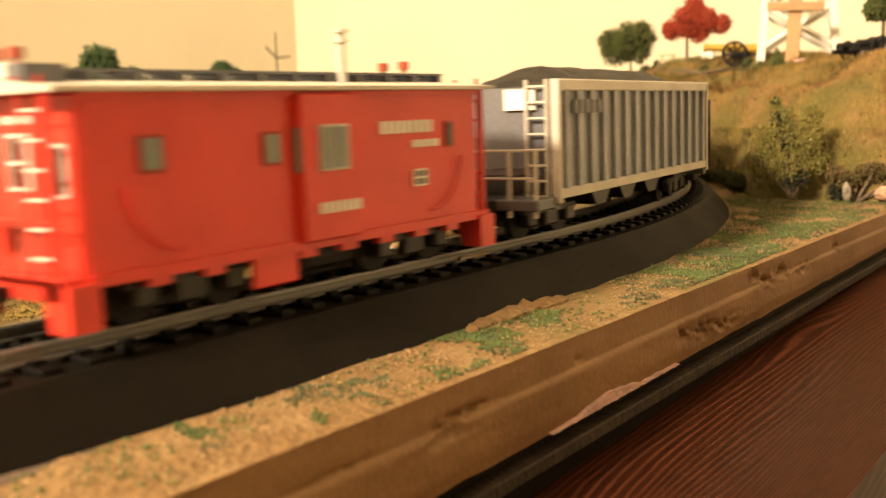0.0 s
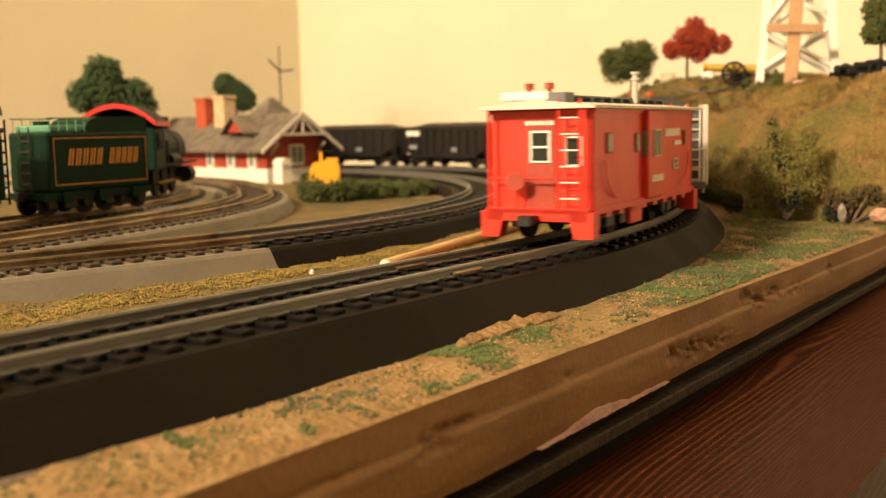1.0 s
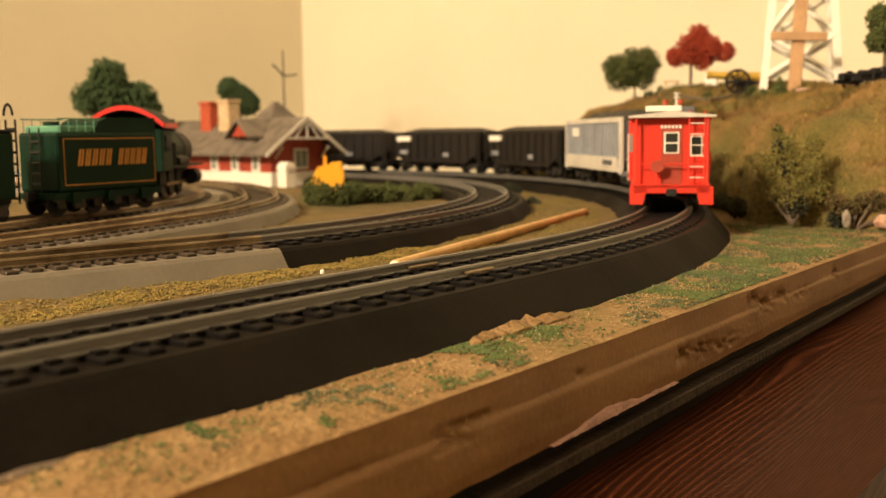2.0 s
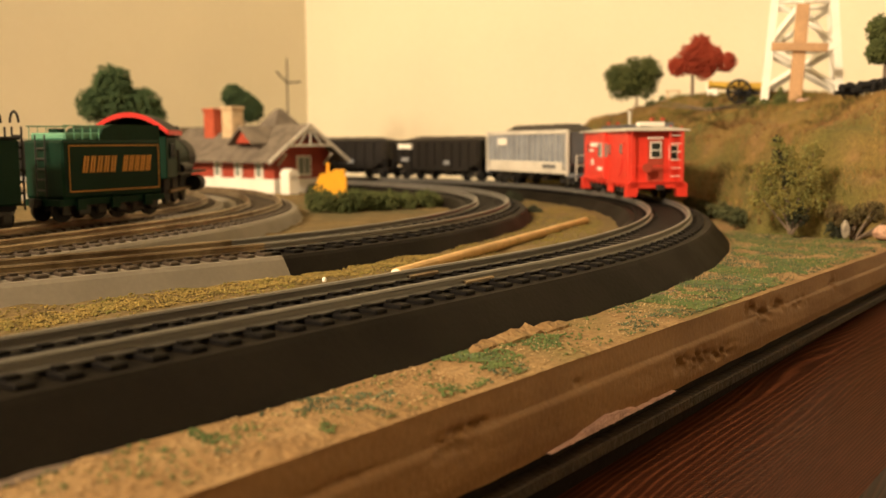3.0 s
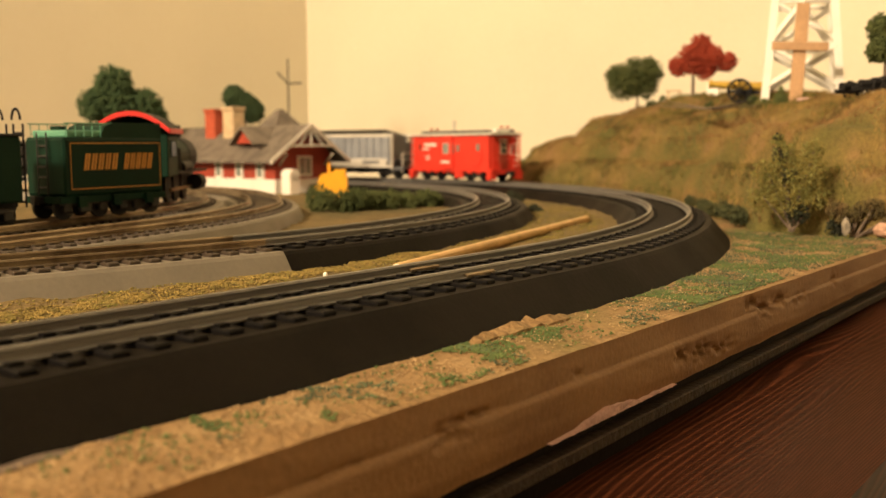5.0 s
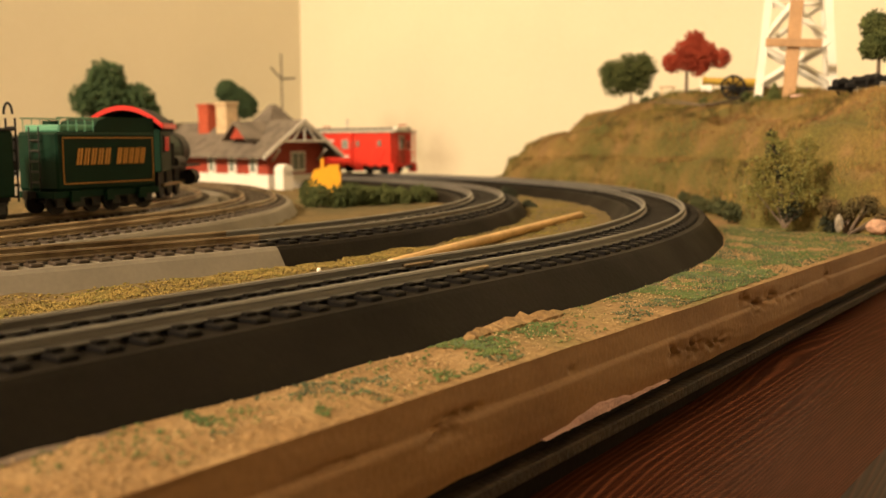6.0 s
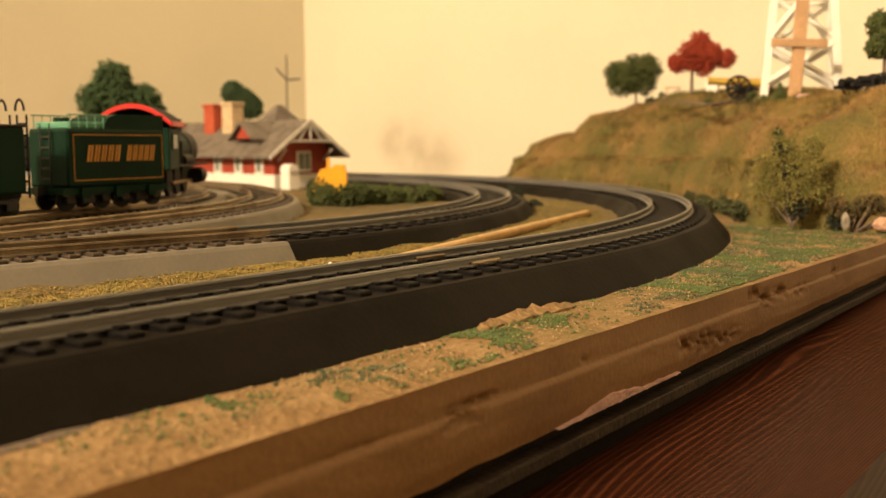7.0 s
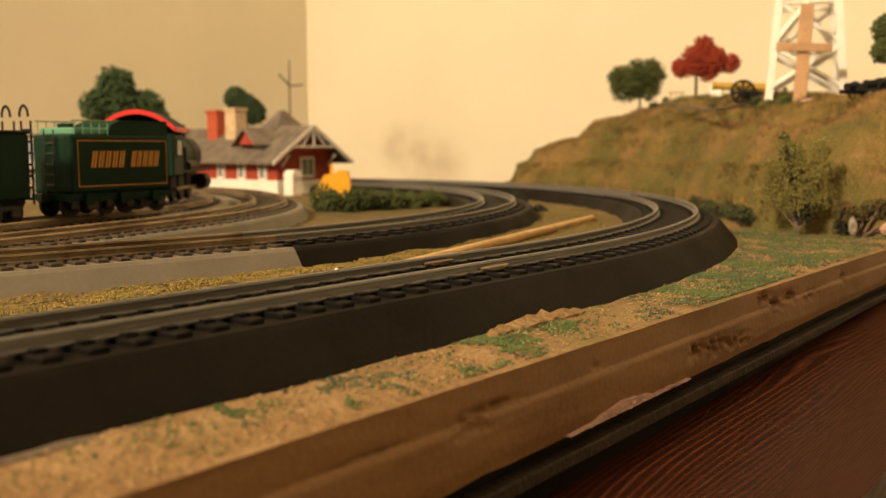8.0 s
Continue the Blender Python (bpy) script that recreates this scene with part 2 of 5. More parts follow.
def mesh_of(name, bm, material, smooth=False):
    me = bpy.data.meshes.new(name)
    bm.normal_update()
    bm.to_mesh(me)
    bm.free()
    me.materials.append(material)
    if smooth:
        for p in me.polygons:
            p.use_smooth = True
    return me


def part(name, bm, material, parent=None, label="", smooth=False):
    ob = new(name, mesh_of(name, bm, material, smooth))
    if parent is not None:
        ob.parent = parent
    return tagged(ob, label)


def thing(name, label, category, group="", kind="", m=None):
    ob = new(name)
    ob.empty_display_size = 0.01
    if m is not None:
        ob.matrix_world = m
    return tagged(ob, label, category, group, kind)


def box(bm, x0, x1, y0, y1, z0, z1, bevel=0.0):
    g = bmesh.ops.create_cube(bm, size=1.0, matrix=Matrix.LocRotScale(((x0 + x1) / 2, (y0 + y1) / 2, (z0 + z1) / 2), None, (x1 - x0, y1 - y0, z1 - z0)))
    if bevel:
        edges = list({e for v in g["verts"] for e in v.link_edges})
        bmesh.ops.bevel(bm, geom=edges, offset=bevel, segments=1, affect="EDGES")
    return bm


def B(*a, **k):
    return box(bmesh.new(), *a, **k)


def rod(bm, p, q, r, n=6, r2=None):
    p, q = Vector(p), Vector(q)
    m = Matrix.Translation((p + q) / 2) @ (q - p).to_track_quat("Z", "Y").to_matrix().to_4x4()
    bmesh.ops.create_cone(bm, cap_ends=True, segments=n, radius1=r, radius2=r if r2 is None else r2, depth=(q - p).length, matrix=m)
    return bm


def tube(bm, pts, r, n=6):
    """One unbroken bent rod through pts."""
    pts = [Vector(p) for p in pts]
    rings = []
    for i, p in enumerate(pts):
        q = (pts[min(i + 1, len(pts) - 1)] - pts[max(i - 1, 0)]).to_track_quat("Z", "Y")
        rings.append([bm.verts.new(p + q @ Vector((r * math.cos(2 * math.pi * k / n), r * math.sin(2 * math.pi * k / n), 0))) for k in range(n)])
    for a, b in zip(rings, rings[1:]):
        for k in range(n):
            bm.faces.new((a[k], a[(k + 1) % n], b[(k + 1) % n], b[k]))
    bm.faces.new(rings[0][::-1])
    bm.faces.new(rings[-1])
    return bm


def poly(bm, pts, axis, lo, hi):
    """A prism: the outline pts in the plane across axis, from lo to hi along it."""
    def place(u, v, w):
        return (w, u, v) if axis == "x" else (u, w, v) if axis == "y" else (u, v, w)
    a = [bm.verts.new(place(u, v, lo)) for u, v in pts]
    b = [bm.verts.new(place(u, v, hi)) for u, v in pts]
    bm.faces.new(a[::-1])
    bm.faces.new(b)
    for i in range(len(pts)):
        j = (i + 1) % len(pts)
        bm.faces.new((a[i], a[j], b[j], b[i]))
    bmesh.ops.recalc_face_normals(bm, faces=bm.faces)
    return bm


def grid_mesh(name, xs, ys, height, material, skirt=None):
    nx, ny = len(xs), len(ys)
    verts = [(x, y, height(x, y)) for y in ys for x in xs]
    faces = [(j * nx + i, j * nx + i + 1, (j + 1) * nx + i + 1, (j + 1) * nx + i) for j in range(ny - 1) for i in range(nx - 1)]
    me = bpy.data.meshes.new(name)
    me.from_pydata(verts, [], faces)
    me.materials.append(material)
    for p in me.polygons:
        p.use_smooth = True
    return new(name, me)


def sweep(path, profile, closed=True):
    """A bmesh of the profile (across, up) carried along path rows (x, y, heading)."""
    bm = bmesh.new()
    rings = []
    for x, y, a in path:
        c, s = math.cos(a), math.sin(a)
        rings.append([bm.verts.new((x + s * u, y - c * u, v)) for u, v in profile])
    n = len(profile)
    for p, q in zip(rings, rings[1:]):
        for i in range(n if closed else n - 1):
            j = (i + 1) % n
            bm.faces.new((p[i], p[j], q[j], q[i]))
    if closed:
        bm.faces.new(rings[0])
        bm.faces.new(rings[-1][::-1])
    bmesh.ops.recalc_face_normals(bm, faces=bm.faces)
    return bm


def resample(pts, gap):
    """Even rows (x, y, heading) along a smooth curve through pts."""
    P = [np.array(p, float) for p in pts]
    P = [2 * P[0] - P[1]] + P + [2 * P[-1] - P[-2]]
    fine = []
    for a, b, c, d in zip(P, P[1:], P[2:], P[3:]):
        for k in range(40):
            t = k / 40
            fine.append(0.5 * (2 * b + (c - a) * t + (2 * a - 5 * b + 4 * c - d) * t * t + (3 * b - a - 3 * c + d) * t ** 3))
    fine.append(P[-2])
    fine = np.array(fine)
    d = np.r_[0, np.cumsum(np.hypot(*np.diff(fine, axis=0).T))]
    s = np.arange(0, d[-1], gap)
    x, y = np.interp(s, d, fine[:, 0]), np.interp(s, d, fine[:, 1])
    h = np.unwrap(np.arctan2(np.gradient(y), np.gradient(x)))
    return list(zip(x, y, h))


# ---- the room ----
LEFT, BACK, RIGHT, FRONT, LOW, HIGH = -1.20, 1.20, 4.8, -3.9, -0.86, 1.60


def slab(name, dims, material, label, category):
    return tagged(part(name, B(*dims), material), label, category, kind="structure")


slab("wall_west", (LEFT - 0.1, LEFT, FRONT, BACK, LOW, HIGH), wall_paint, "plain cream painted wall", "wall")
slab("wall_north", (LEFT - 0.1, RIGHT, BACK, BACK + 0.1, LOW, HIGH), tinted_wall, "plain cream painted wall behind the layout", "wall")
# the east and south walls are unseen, set far back to weaken bounced light
slab("wall_east", (RIGHT, RIGHT + 0.1, FRONT, BACK + 0.1, LOW, HIGH), wall_paint, "plain cream painted wall", "wall")
slab("wall_south", (LEFT - 0.1, RIGHT + 0.1, FRONT - 0.1, FRONT, LOW, HIGH), wall_paint, "plain cream painted wall", "wall")
slab("floor", (LEFT - 0.1, RIGHT + 0.1, FRONT - 0.1, BACK + 0.1, LOW - 0.1, LOW), carpet, "beige carpeted floor", "floor")
slab("ceiling", (LEFT - 0.1, RIGHT + 0.1, FRONT - 0.1, BACK + 0.1, HIGH, HIGH + 0.1), ceil_paint, "white painted ceiling", "ceiling")

# ---- the layout's board and ground ----
EDGE, REAR, WEST, SOUTH = -0.1040, 0.86, -1.14, -0.40
FOAM_LOW, LEDGE = -0.0203, -0.0307
FOAM_RISE = 0.014
CX, CY, R1, R2 = -0.608, 0.235, 0.457, 0.374
MX, MY = -0.622, 0.250


def loop_gap(x, y):
    """Distance outside the outer track's middle line."""
    if y < CY:
        return x - (CX + R1)
    return math.hypot(x - CX, y - CY) - R1


def smooth(t):
    t = min(1.0, max(0.0, t))
    return t * t * (3 - 2 * t)


def ground_z(x, y):
    g = loop_gap(x, y)
    z = -0.003 * min(1.0, max(0.0, (g + 0.02) / 0.03))
    z += (0.0004 if g > 0 else 0.0011) * noise.fractal(Vector((x * 60, y * 60, 0)), 1.0, 2.0, 3)
    if x > EDGE - 0.006:
        z = -0.003 + 0.35 * (z + 0.003) - 0.0009 * (x - EDGE + 0.006) / 0.006
    if abs(g) < 0.027:
        z = min(z, 0.0005)
    return z


xs = sorted(set(np.r_[np.arange(WEST, -0.36, 0.012), np.arange(-0.36, EDGE, 0.0025), [EDGE]].round(5)))
ys = sorted(set(np.r_[np.arange(SOUTH, 0.0, 0.02), np.arange(0.0, 0.5, 0.003), np.arange(0.5, REAR, 0.01), [REAR]].round(5)))
ground = tagged(grid_mesh("ground", xs, ys, ground_z, ground_mat), "sandy layout ground with green flock crumbs", "ground", kind="structure")
ground.data.materials.append(inner_mat)
for f in ground.data.polygons:
    f.material_index = int(loop_gap(f.center.x, f.center.y) < 0)

# foam slab: its front face is rough and chipped
CHIPS = [(0.146, -0.0112, 0.006, 0.0020, 0.0026), (0.153, -0.0092, 0.008, 0.0010, 0.0018), (0.2885, -0.0068, 0.005, 0.0022, 0.0026), (0.298, -0.0095, 0.006, 0.0026, 0.0030),
         (0.312, -0.0088, 0.007, 0.0022, 0.0028), (0.240, -0.0135, 0.005, 0.0030, 0.0024), (0.252, -0.0145, 0.006, 0.0030, 0.0026), (0.266, -0.0155, 0.009, 0.0020, 0.0026), (0.366, -0.0077, 0.004, 0.0028, 0.0026),
         (0.190, -0.0085, 0.003, 0.0010, 0.0014), (0.330, -0.0105, 0.008, 0.0018, 0.0020), (0.120, -0.0100, 0.010, 0.0007, 0.0012)]


def foam_front():
    """The cut face: a shallow step a third of the way down, knife strokes along it, and torn chips."""
    bm = bmesh.new()
    rows = []
    zs = np.r_[np.linspace(0, 0.30, 8), np.linspace(0.32, 0.40, 6), np.linspace(0.44, 1, 18)]
    for y in np.r_[np.arange(SOUTH, 0.05, 0.02), np.arange(0.05, 0.42, 0.0012), np.arange(0.42, REAR + 0.0001, 0.01)]:
        top = ground_z(EDGE, y) + 0.0002
        low = FOAM_LOW + FOAM_RISE * (y - 0.2) + 0.0004 * noise.noise(Vector((y * 90, 3, 3)))
        step = 0.36 + 0.03 * noise.noise(Vector((y * 18, 0, 8)))
        col = []
        for k in zs:
            z = top + (low - top) * k
            d = 0.00016 * noise.fractal(Vector((y * 60, z * 220, 1)), 1.0, 2.0, 4) + 0.0002 * noise.noise(Vector((y * 12, z * 60, 2)))
            d += 0.0008 * smooth((k - step) / 0.05) - 0.0004 * smooth((k - 0.8) / 0.2)
            for cy, cz, ry, rz, dep in CHIPS:
                q = ((y - cy) / ry) ** 2 + ((z - cz) / rz) ** 2
                if q < 2.5:
                    tear = 0.5 + 1.6 * noise.fractal(Vector((y * 700, z * 500, 4)), 1.0, 2.0, 3)
                    d -= 0.75 * dep * math.exp(-1.6 * q) * max(0.0, tear)
            if k == 0:
                d = 0
            col.append(bm.verts.new((EDGE + d, y, z)))
        rows.append(col)
    for p, q in zip(rows, rows[1:]):
        for i in range(len(zs) - 1):
            bm.faces.new((p[i], p[i + 1], q[i + 1], q[i]))
    bmesh.ops.recalc_face_normals(bm, faces=bm.faces)
    return bm


tagged(part("foam_edge", foam_front(), foam_paint, smooth=True), "rough brown painted foam edge with chipped patches", "foam board", kind="structure")
slab("foam_board", (WEST, EDGE - 0.004, SOUTH, REAR, FOAM_LOW, -0.006), foam_paint, "brown painted foam sheet under the scenery", "foam board")


def lean(ob, low, high, z0, z1):
    """The old table sags a little along its length: shear the piece in height, by low at z0 and high at z1 for each metre."""
    for v in ob.data.vertices:
        f = (v.co.z - z0) / (z1 - z0)
        v.co.z += (low + (high - low) * f) * (v.co.y - 0.2)
    return ob


board = thing("board_edge", "dark rough board edge with two black grooves under the foam", "board", kind="structure")
# the grooves above and below the middle strip are drawn as recessed black strips
lean(part("upper_strip", B(WEST, EDGE - 0.0015, SOUTH, REAR, -0.0231, FOAM_LOW - 0.0002), black_bed, board), 0.013, FOAM_RISE, -0.0231, FOAM_LOW)
lean(part("middle_strip", B(WEST, EDGE + 0.0012, SOUTH, REAR, -0.0266, -0.0238, bevel=0.0003), board_black, board, "scuffed dark brown strip"), 0.015, 0.013, -0.0266, -0.0232)
lean(part("lower_strip", B(WEST, EDGE - 0.0006, SOUTH, REAR, LEDGE - 0.001, -0.0267), black_bed, board), 0.032, 0.015, LEDGE, -0.0267)
lean(slab("table_top", (WEST, -0.0545, SOUTH - 0.02, REAR + 0.02, -0.055, LEDGE), wood, "dark red-brown varnished wooden ledge with visible grain", "table"), 0.032, 0.032, -0.055, LEDGE)
slab("table_base", (WEST + 0.1, -0.15, SOUTH + 0.1, REAR - 0.1, LOW, -0.075), wood, "dark wooden base under the layout", "table")

# ---- the hill behind the curve ----


CREST_X = [-0.530, -0.507, -0.489, -0.484, -0.466, -0.440, -0.418, -0.383, -0.333, -0.280, -0.230, -0.160, -0.100]
CREST_Z = [-0.006, 0.004, 0.0205, 0.033, 0.045, 0.0475, 0.061, 0.0665, 0.0695, 0.0700, 0.0690, 0.0655, 0.0620]


def hill_z(x, y):
    out = loop_gap(x, y) - 0.040 - 0.010 * noise.noise(Vector((x * 14, y * 14, 5)))
    front = (y - 0.468) + 0.012 * noise.noise(Vector((x * 22, 2, 9)))
    reach = min(out, front)
    top = float(np.interp(x + 0.006 * noise.noise(Vector((x * 30, y * 12, 6))), CREST_X, CREST_Z)) + 0.0018 * noise.noise(Vector((x * 20, y * 20, 2)))
    # a steep face in two benches, then a gentle shoulder
    rise = 0.42 * smooth(reach / 0.014) + 0.34 * smooth((reach - 0.016) / 0.014) + 0.24 * smooth((reach - 0.030) / 0.045)
    rough = 0.0035 * noise.fractal(Vector((x * 45, y * 45, 4 + reach * 60)), 1.0, 2.0, 5) * smooth(reach / 0.02) * (1 - 0.6 * smooth((reach - 0.05) / 0.03))
    z = -0.006 + (top + 0.006) * rise + rough
    # worn sandy ledges between the grass slopes
    return z + 0.0022 * math.sin(2 * math.pi * (z / 0.017 + 0.35 * noise.noise(Vector((x * 10, y * 10, 1))))) * smooth(reach / 0.01)


hx = np.arange(-0.62, EDGE + 0.0001, 0.004)
hy = np.arange(0.40, REAR + 0.0001, 0.004)
hill = tagged(grid_mesh("hill", list(hx), list(hy), hill_z, hill_mat), "steep hillside of dry brown grass scenery", "hill", kind="structure")

# ---- tracks ----
OUTER_Y = -0.38


def outer_at(s, off=0.0):
    """A point on the outer loop, s metres along it, and its heading."""
    if s < CY:
        return CX + R1 + off, s, math.pi / 2
    a = (s - CY) / R1
    if a < math.pi:
        return CX + (R1 + off) * math.cos(a), CY + (R1 + off) * math.sin(a), math.pi / 2 + a
    return CX - R1 - off, CY - (s - CY - math.pi * R1), 1.5 * math.pi


RAIL, TIE = 0.0095, 0.0070


def bed_profile(shoulder, foot, low):
    return [(-foot, low), (-shoulder, 0.0050), (-shoulder + 0.0010, 0.0060), (shoulder - 0.0010, 0.0060), (shoulder, 0.0050), (foot, low)]


def rail_profile(u):
    return [(u - 0.0013, TIE), (u + 0.0013, TIE), (u + 0.0013, TIE + 0.0004), (u + 0.0004, TIE + 0.0008), (u + 0.0004, RAIL - 0.0008),
            (u + 0.0007, RAIL - 0.0005), (u + 0.0005, RAIL), (u - 0.0005, RAIL), (u - 0.0007, RAIL - 0.0005), (u - 0.0004, RAIL - 0.0008),
            (u - 0.0004, TIE + 0.0008), (u - 0.0013, TIE + 0.0004)]


def tie_mesh(name, wide, half, material):
    bm = B(-wide / 2, wide / 2, -half, half, 0.0044, TIE, bevel=0.0003)
    for s in (-1, 1):
        for e in (-0.0024, 0.0024):
            v = s * 0.0086 + e
            box(bm, -wide * 0.32, wide * 0.32, v - 0.0008, v + 0.0008, TIE - 0.0002, TIE + 0.0006)
    return mesh_of(name, bm, material)


def build_track(name, label, rows, pitch, bed, tie, rail, wide, foot, low, near, profile=None):
    t = thing(name, label, "model railway track", kind="structure")
    part("roadbed", sweep(rows[::1], profile or bed_profile(0.0186, foot, low)), bed, t)
    for k in (-1, 1):
        part("rail", sweep(rows, rail_profile(k * 0.0086)), rail, t, smooth=False)
    me = tie_mesh("tie", wide, 0.0150, tie)
    d = 0.0
    rest = []
    for (x, y, a), (x2, y2, a2) in zip(rows, rows[1:]):
        step = math.dist((x, y), (x2, y2))
        while d < step:
            f = d / step
            m = pose(x + (x2 - x) * f, y + (y2 - y) * f, 0, 0, 0, math.degrees(a))
            if near(x, y):
                o = new("tie", me)
                o.parent, o.matrix_local = t, m
            else:
                rest.append(m)
            d += pitch
        d -= step
    if rest:
        bm = bmesh.new()
        for m in rest:
            g = bmesh.ops.create_cube(bm, size=1.0, matrix=m @ Matrix.LocRotScale((0, 0, 0.0057), None, (wide, 0.0276, 0.0026)))
        tagged(part("far_ties", bm, tie, t), kind="stuff")
    return t


outer_rows = [outer_at(s) for s in np.r_[np.arange(OUTER_Y, CY, 0.02), np.arange(CY, CY + math.pi * R1, 0.008), np.arange(CY + math.pi * R1, CY + math.pi * R1 + 0.6, 0.03)]]
outer = build_track("outer_track", "black plastic roadbed track with worn steel rails on the outer loop", outer_rows, 0.0078, black_bed, tie_black, steel, 0.0036, 0.0256, -0.0032,
            lambda x, y: 0.02 < y < 0.56 and x > -0.35)

for k in (-1, 1):
    part("rail_joiner", B(CX + R1 + k * 0.0086 - 0.0013, CX + R1 + k * 0.0086 + 0.0013, 0.2020, 0.2140, TIE, TIE + 0.0013, bevel=0.0003), nickel, outer, "small bright metal rail joiner")

mid_pts = [(-0.300, -0.30), (-0.292, -0.10), (-0.276, 0.06), (-0.266, 0.12), (-0.257, 0.17), (-0.2500, 0.215), (-0.248, 0.25)]
arc = [(MX + R2 * math.cos(a), MY + R2 * math.sin(a)) for a in np.arange(0.1, 2.6, 0.1)]
mid_rows = resample(mid_pts + arc, 0.004)
cut = min(range(len(mid_rows)), key=lambda i: abs(mid_rows[i][1] - 0.2287) + (mid_rows[i][0] < -0.4))
build_track("turnout_track", "grey plastic roadbed track with brown ties and nickel rails", mid_rows[:cut + 1], 0.0063, grey_bed, tie_brown, nickel, 0.0034, 0.0235, -0.0025,
            lambda x, y: y > 0.08)
build_track("inner_track", "black plastic roadbed track with steel rails curving inside the outer loop", mid_rows[cut:], 0.0090, black_bed, tie_black, steel, 0.0042, 0.0235, -0.0025,
            lambda x, y: y < 0.45 and x > -0.33)
side_rows = resample([(-0.292, 0.04), (-0.300, 0.12), (-0.312, 0.18), (-0.328, 0.235), (-0.345, 0.285), (-0.370, 0.332), (-0.400, 0.372), (-0.434, 0.404), (-0.478, 0.436),
                      (-0.53, 0.464), (-0.60, 0.482), (-0.68, 0.485), (-0.78, 0.46), (-0.9, 0.38)], 0.008)
build_track("siding_track", "grey plastic roadbed track with brown ties curving to the depot", side_rows, 0.0063, grey_bed, tie_brown, nickel, 0.0034, 0.0225, -0.0028,
            lambda x, y: 0.1 < y < 0.41 and x > -0.45)
LOCO_PTS = [(-0.350, -0.15), (-0.345, 0.02), (-0.348, 0.10), (-0.357, 0.16), (-0.371, 0.205), (-0.3845, 0.239), (-0.4125, 0.305), (-0.450, 0.360), (-0.502, 0.405), (-0.57, 0.435), (-0.66, 0.44), (-0.8, 0.38)]
loco_rows = resample(LOCO_PTS, 0.006)
build_track("engine_track", "grey plastic roadbed track under the green engine", loco_rows, 0.0063, grey_bed, tie_brown, nickel, 0.0034, 0.0225, -0.0030,
            lambda x, y: False)

# ---- rolling stock; in a car's own space y runs ahead and z = 0 is the rail top ----


def bogie(parent, y, base=0.0125, r=0.0050):
    b = new("truck", mesh_of("truck", B(-0.0035, 0.0035, -0.004, 0.004, 0.0048, 0.0085, bevel=0.0006), truck_black))
    b.parent, b.location = parent, (0, y, 0)
    for k in (-1, 1):
        bm = B(k * 0.0118 - 0.0012, k * 0.0118 + 0.0012, -base, base, 0.0058, 0.0078, bevel=0.0004)
        for e in (-1, 1):
            box(bm, k * 0.0118 - 0.0016, k * 0.0118 + 0.0016, e * base / 1.35 - 0.0022, e * base / 1.35 + 0.0022, 0.0030, 0.0072, bevel=0.0005)
        box(bm, k * 0.0118 - 0.0014, k * 0.0118 + 0.0014, -0.0032, 0.0032, 0.0026, 0.0090, bevel=0.0005)
        part("side_frame", bm, truck_black, b)
    for e in (-1, 1):
        bm = rod(bmesh.new(), (-0.0098, e * base / 1.35, r), (0.0098, e * base / 1.35, r), 0.0009, 6)
        for k in (-1, 1):
            rod(bm, (k * 0.0075, e * base / 1.35, r), (k * 0.0095, e * base / 1.35, r), r, 20)
        part("wheelset", bm, gun_black, b)
    return b


def coupler(parent, y, s):
    bm = B(-0.0012, 0.0012, min(y, y + s * 0.006), max(y, y + s * 0.006), 0.0068, 0.0096, bevel=0.0003)
    box(bm, -0.0024, 0.0020, min(y + s * 0.005, y + s * 0.008), max(y + s * 0.005, y + s * 0.008), 0.0064, 0.0100, bevel=0.0004)
    part("coupler", bm, truck_black, parent)


def bars(bm, face, u0, u1, z0, z1, n, depth=0.00025, along="y"):
    """Unreadable writing: a row of n upright bars on a side (x = face) or an end (y = face)."""
    w = (u1 - u0) / n
    for i in range(n):
        a, b = u0 + i * w, u0 + (i + 0.68) * w
        if along == "y":
            box(bm, face - depth, face + depth, a, b, z0, z1)
        else:
            box(bm, a, b, face - depth, face + depth, z0, z1)
    return bm


CAB_LEN = 0.114


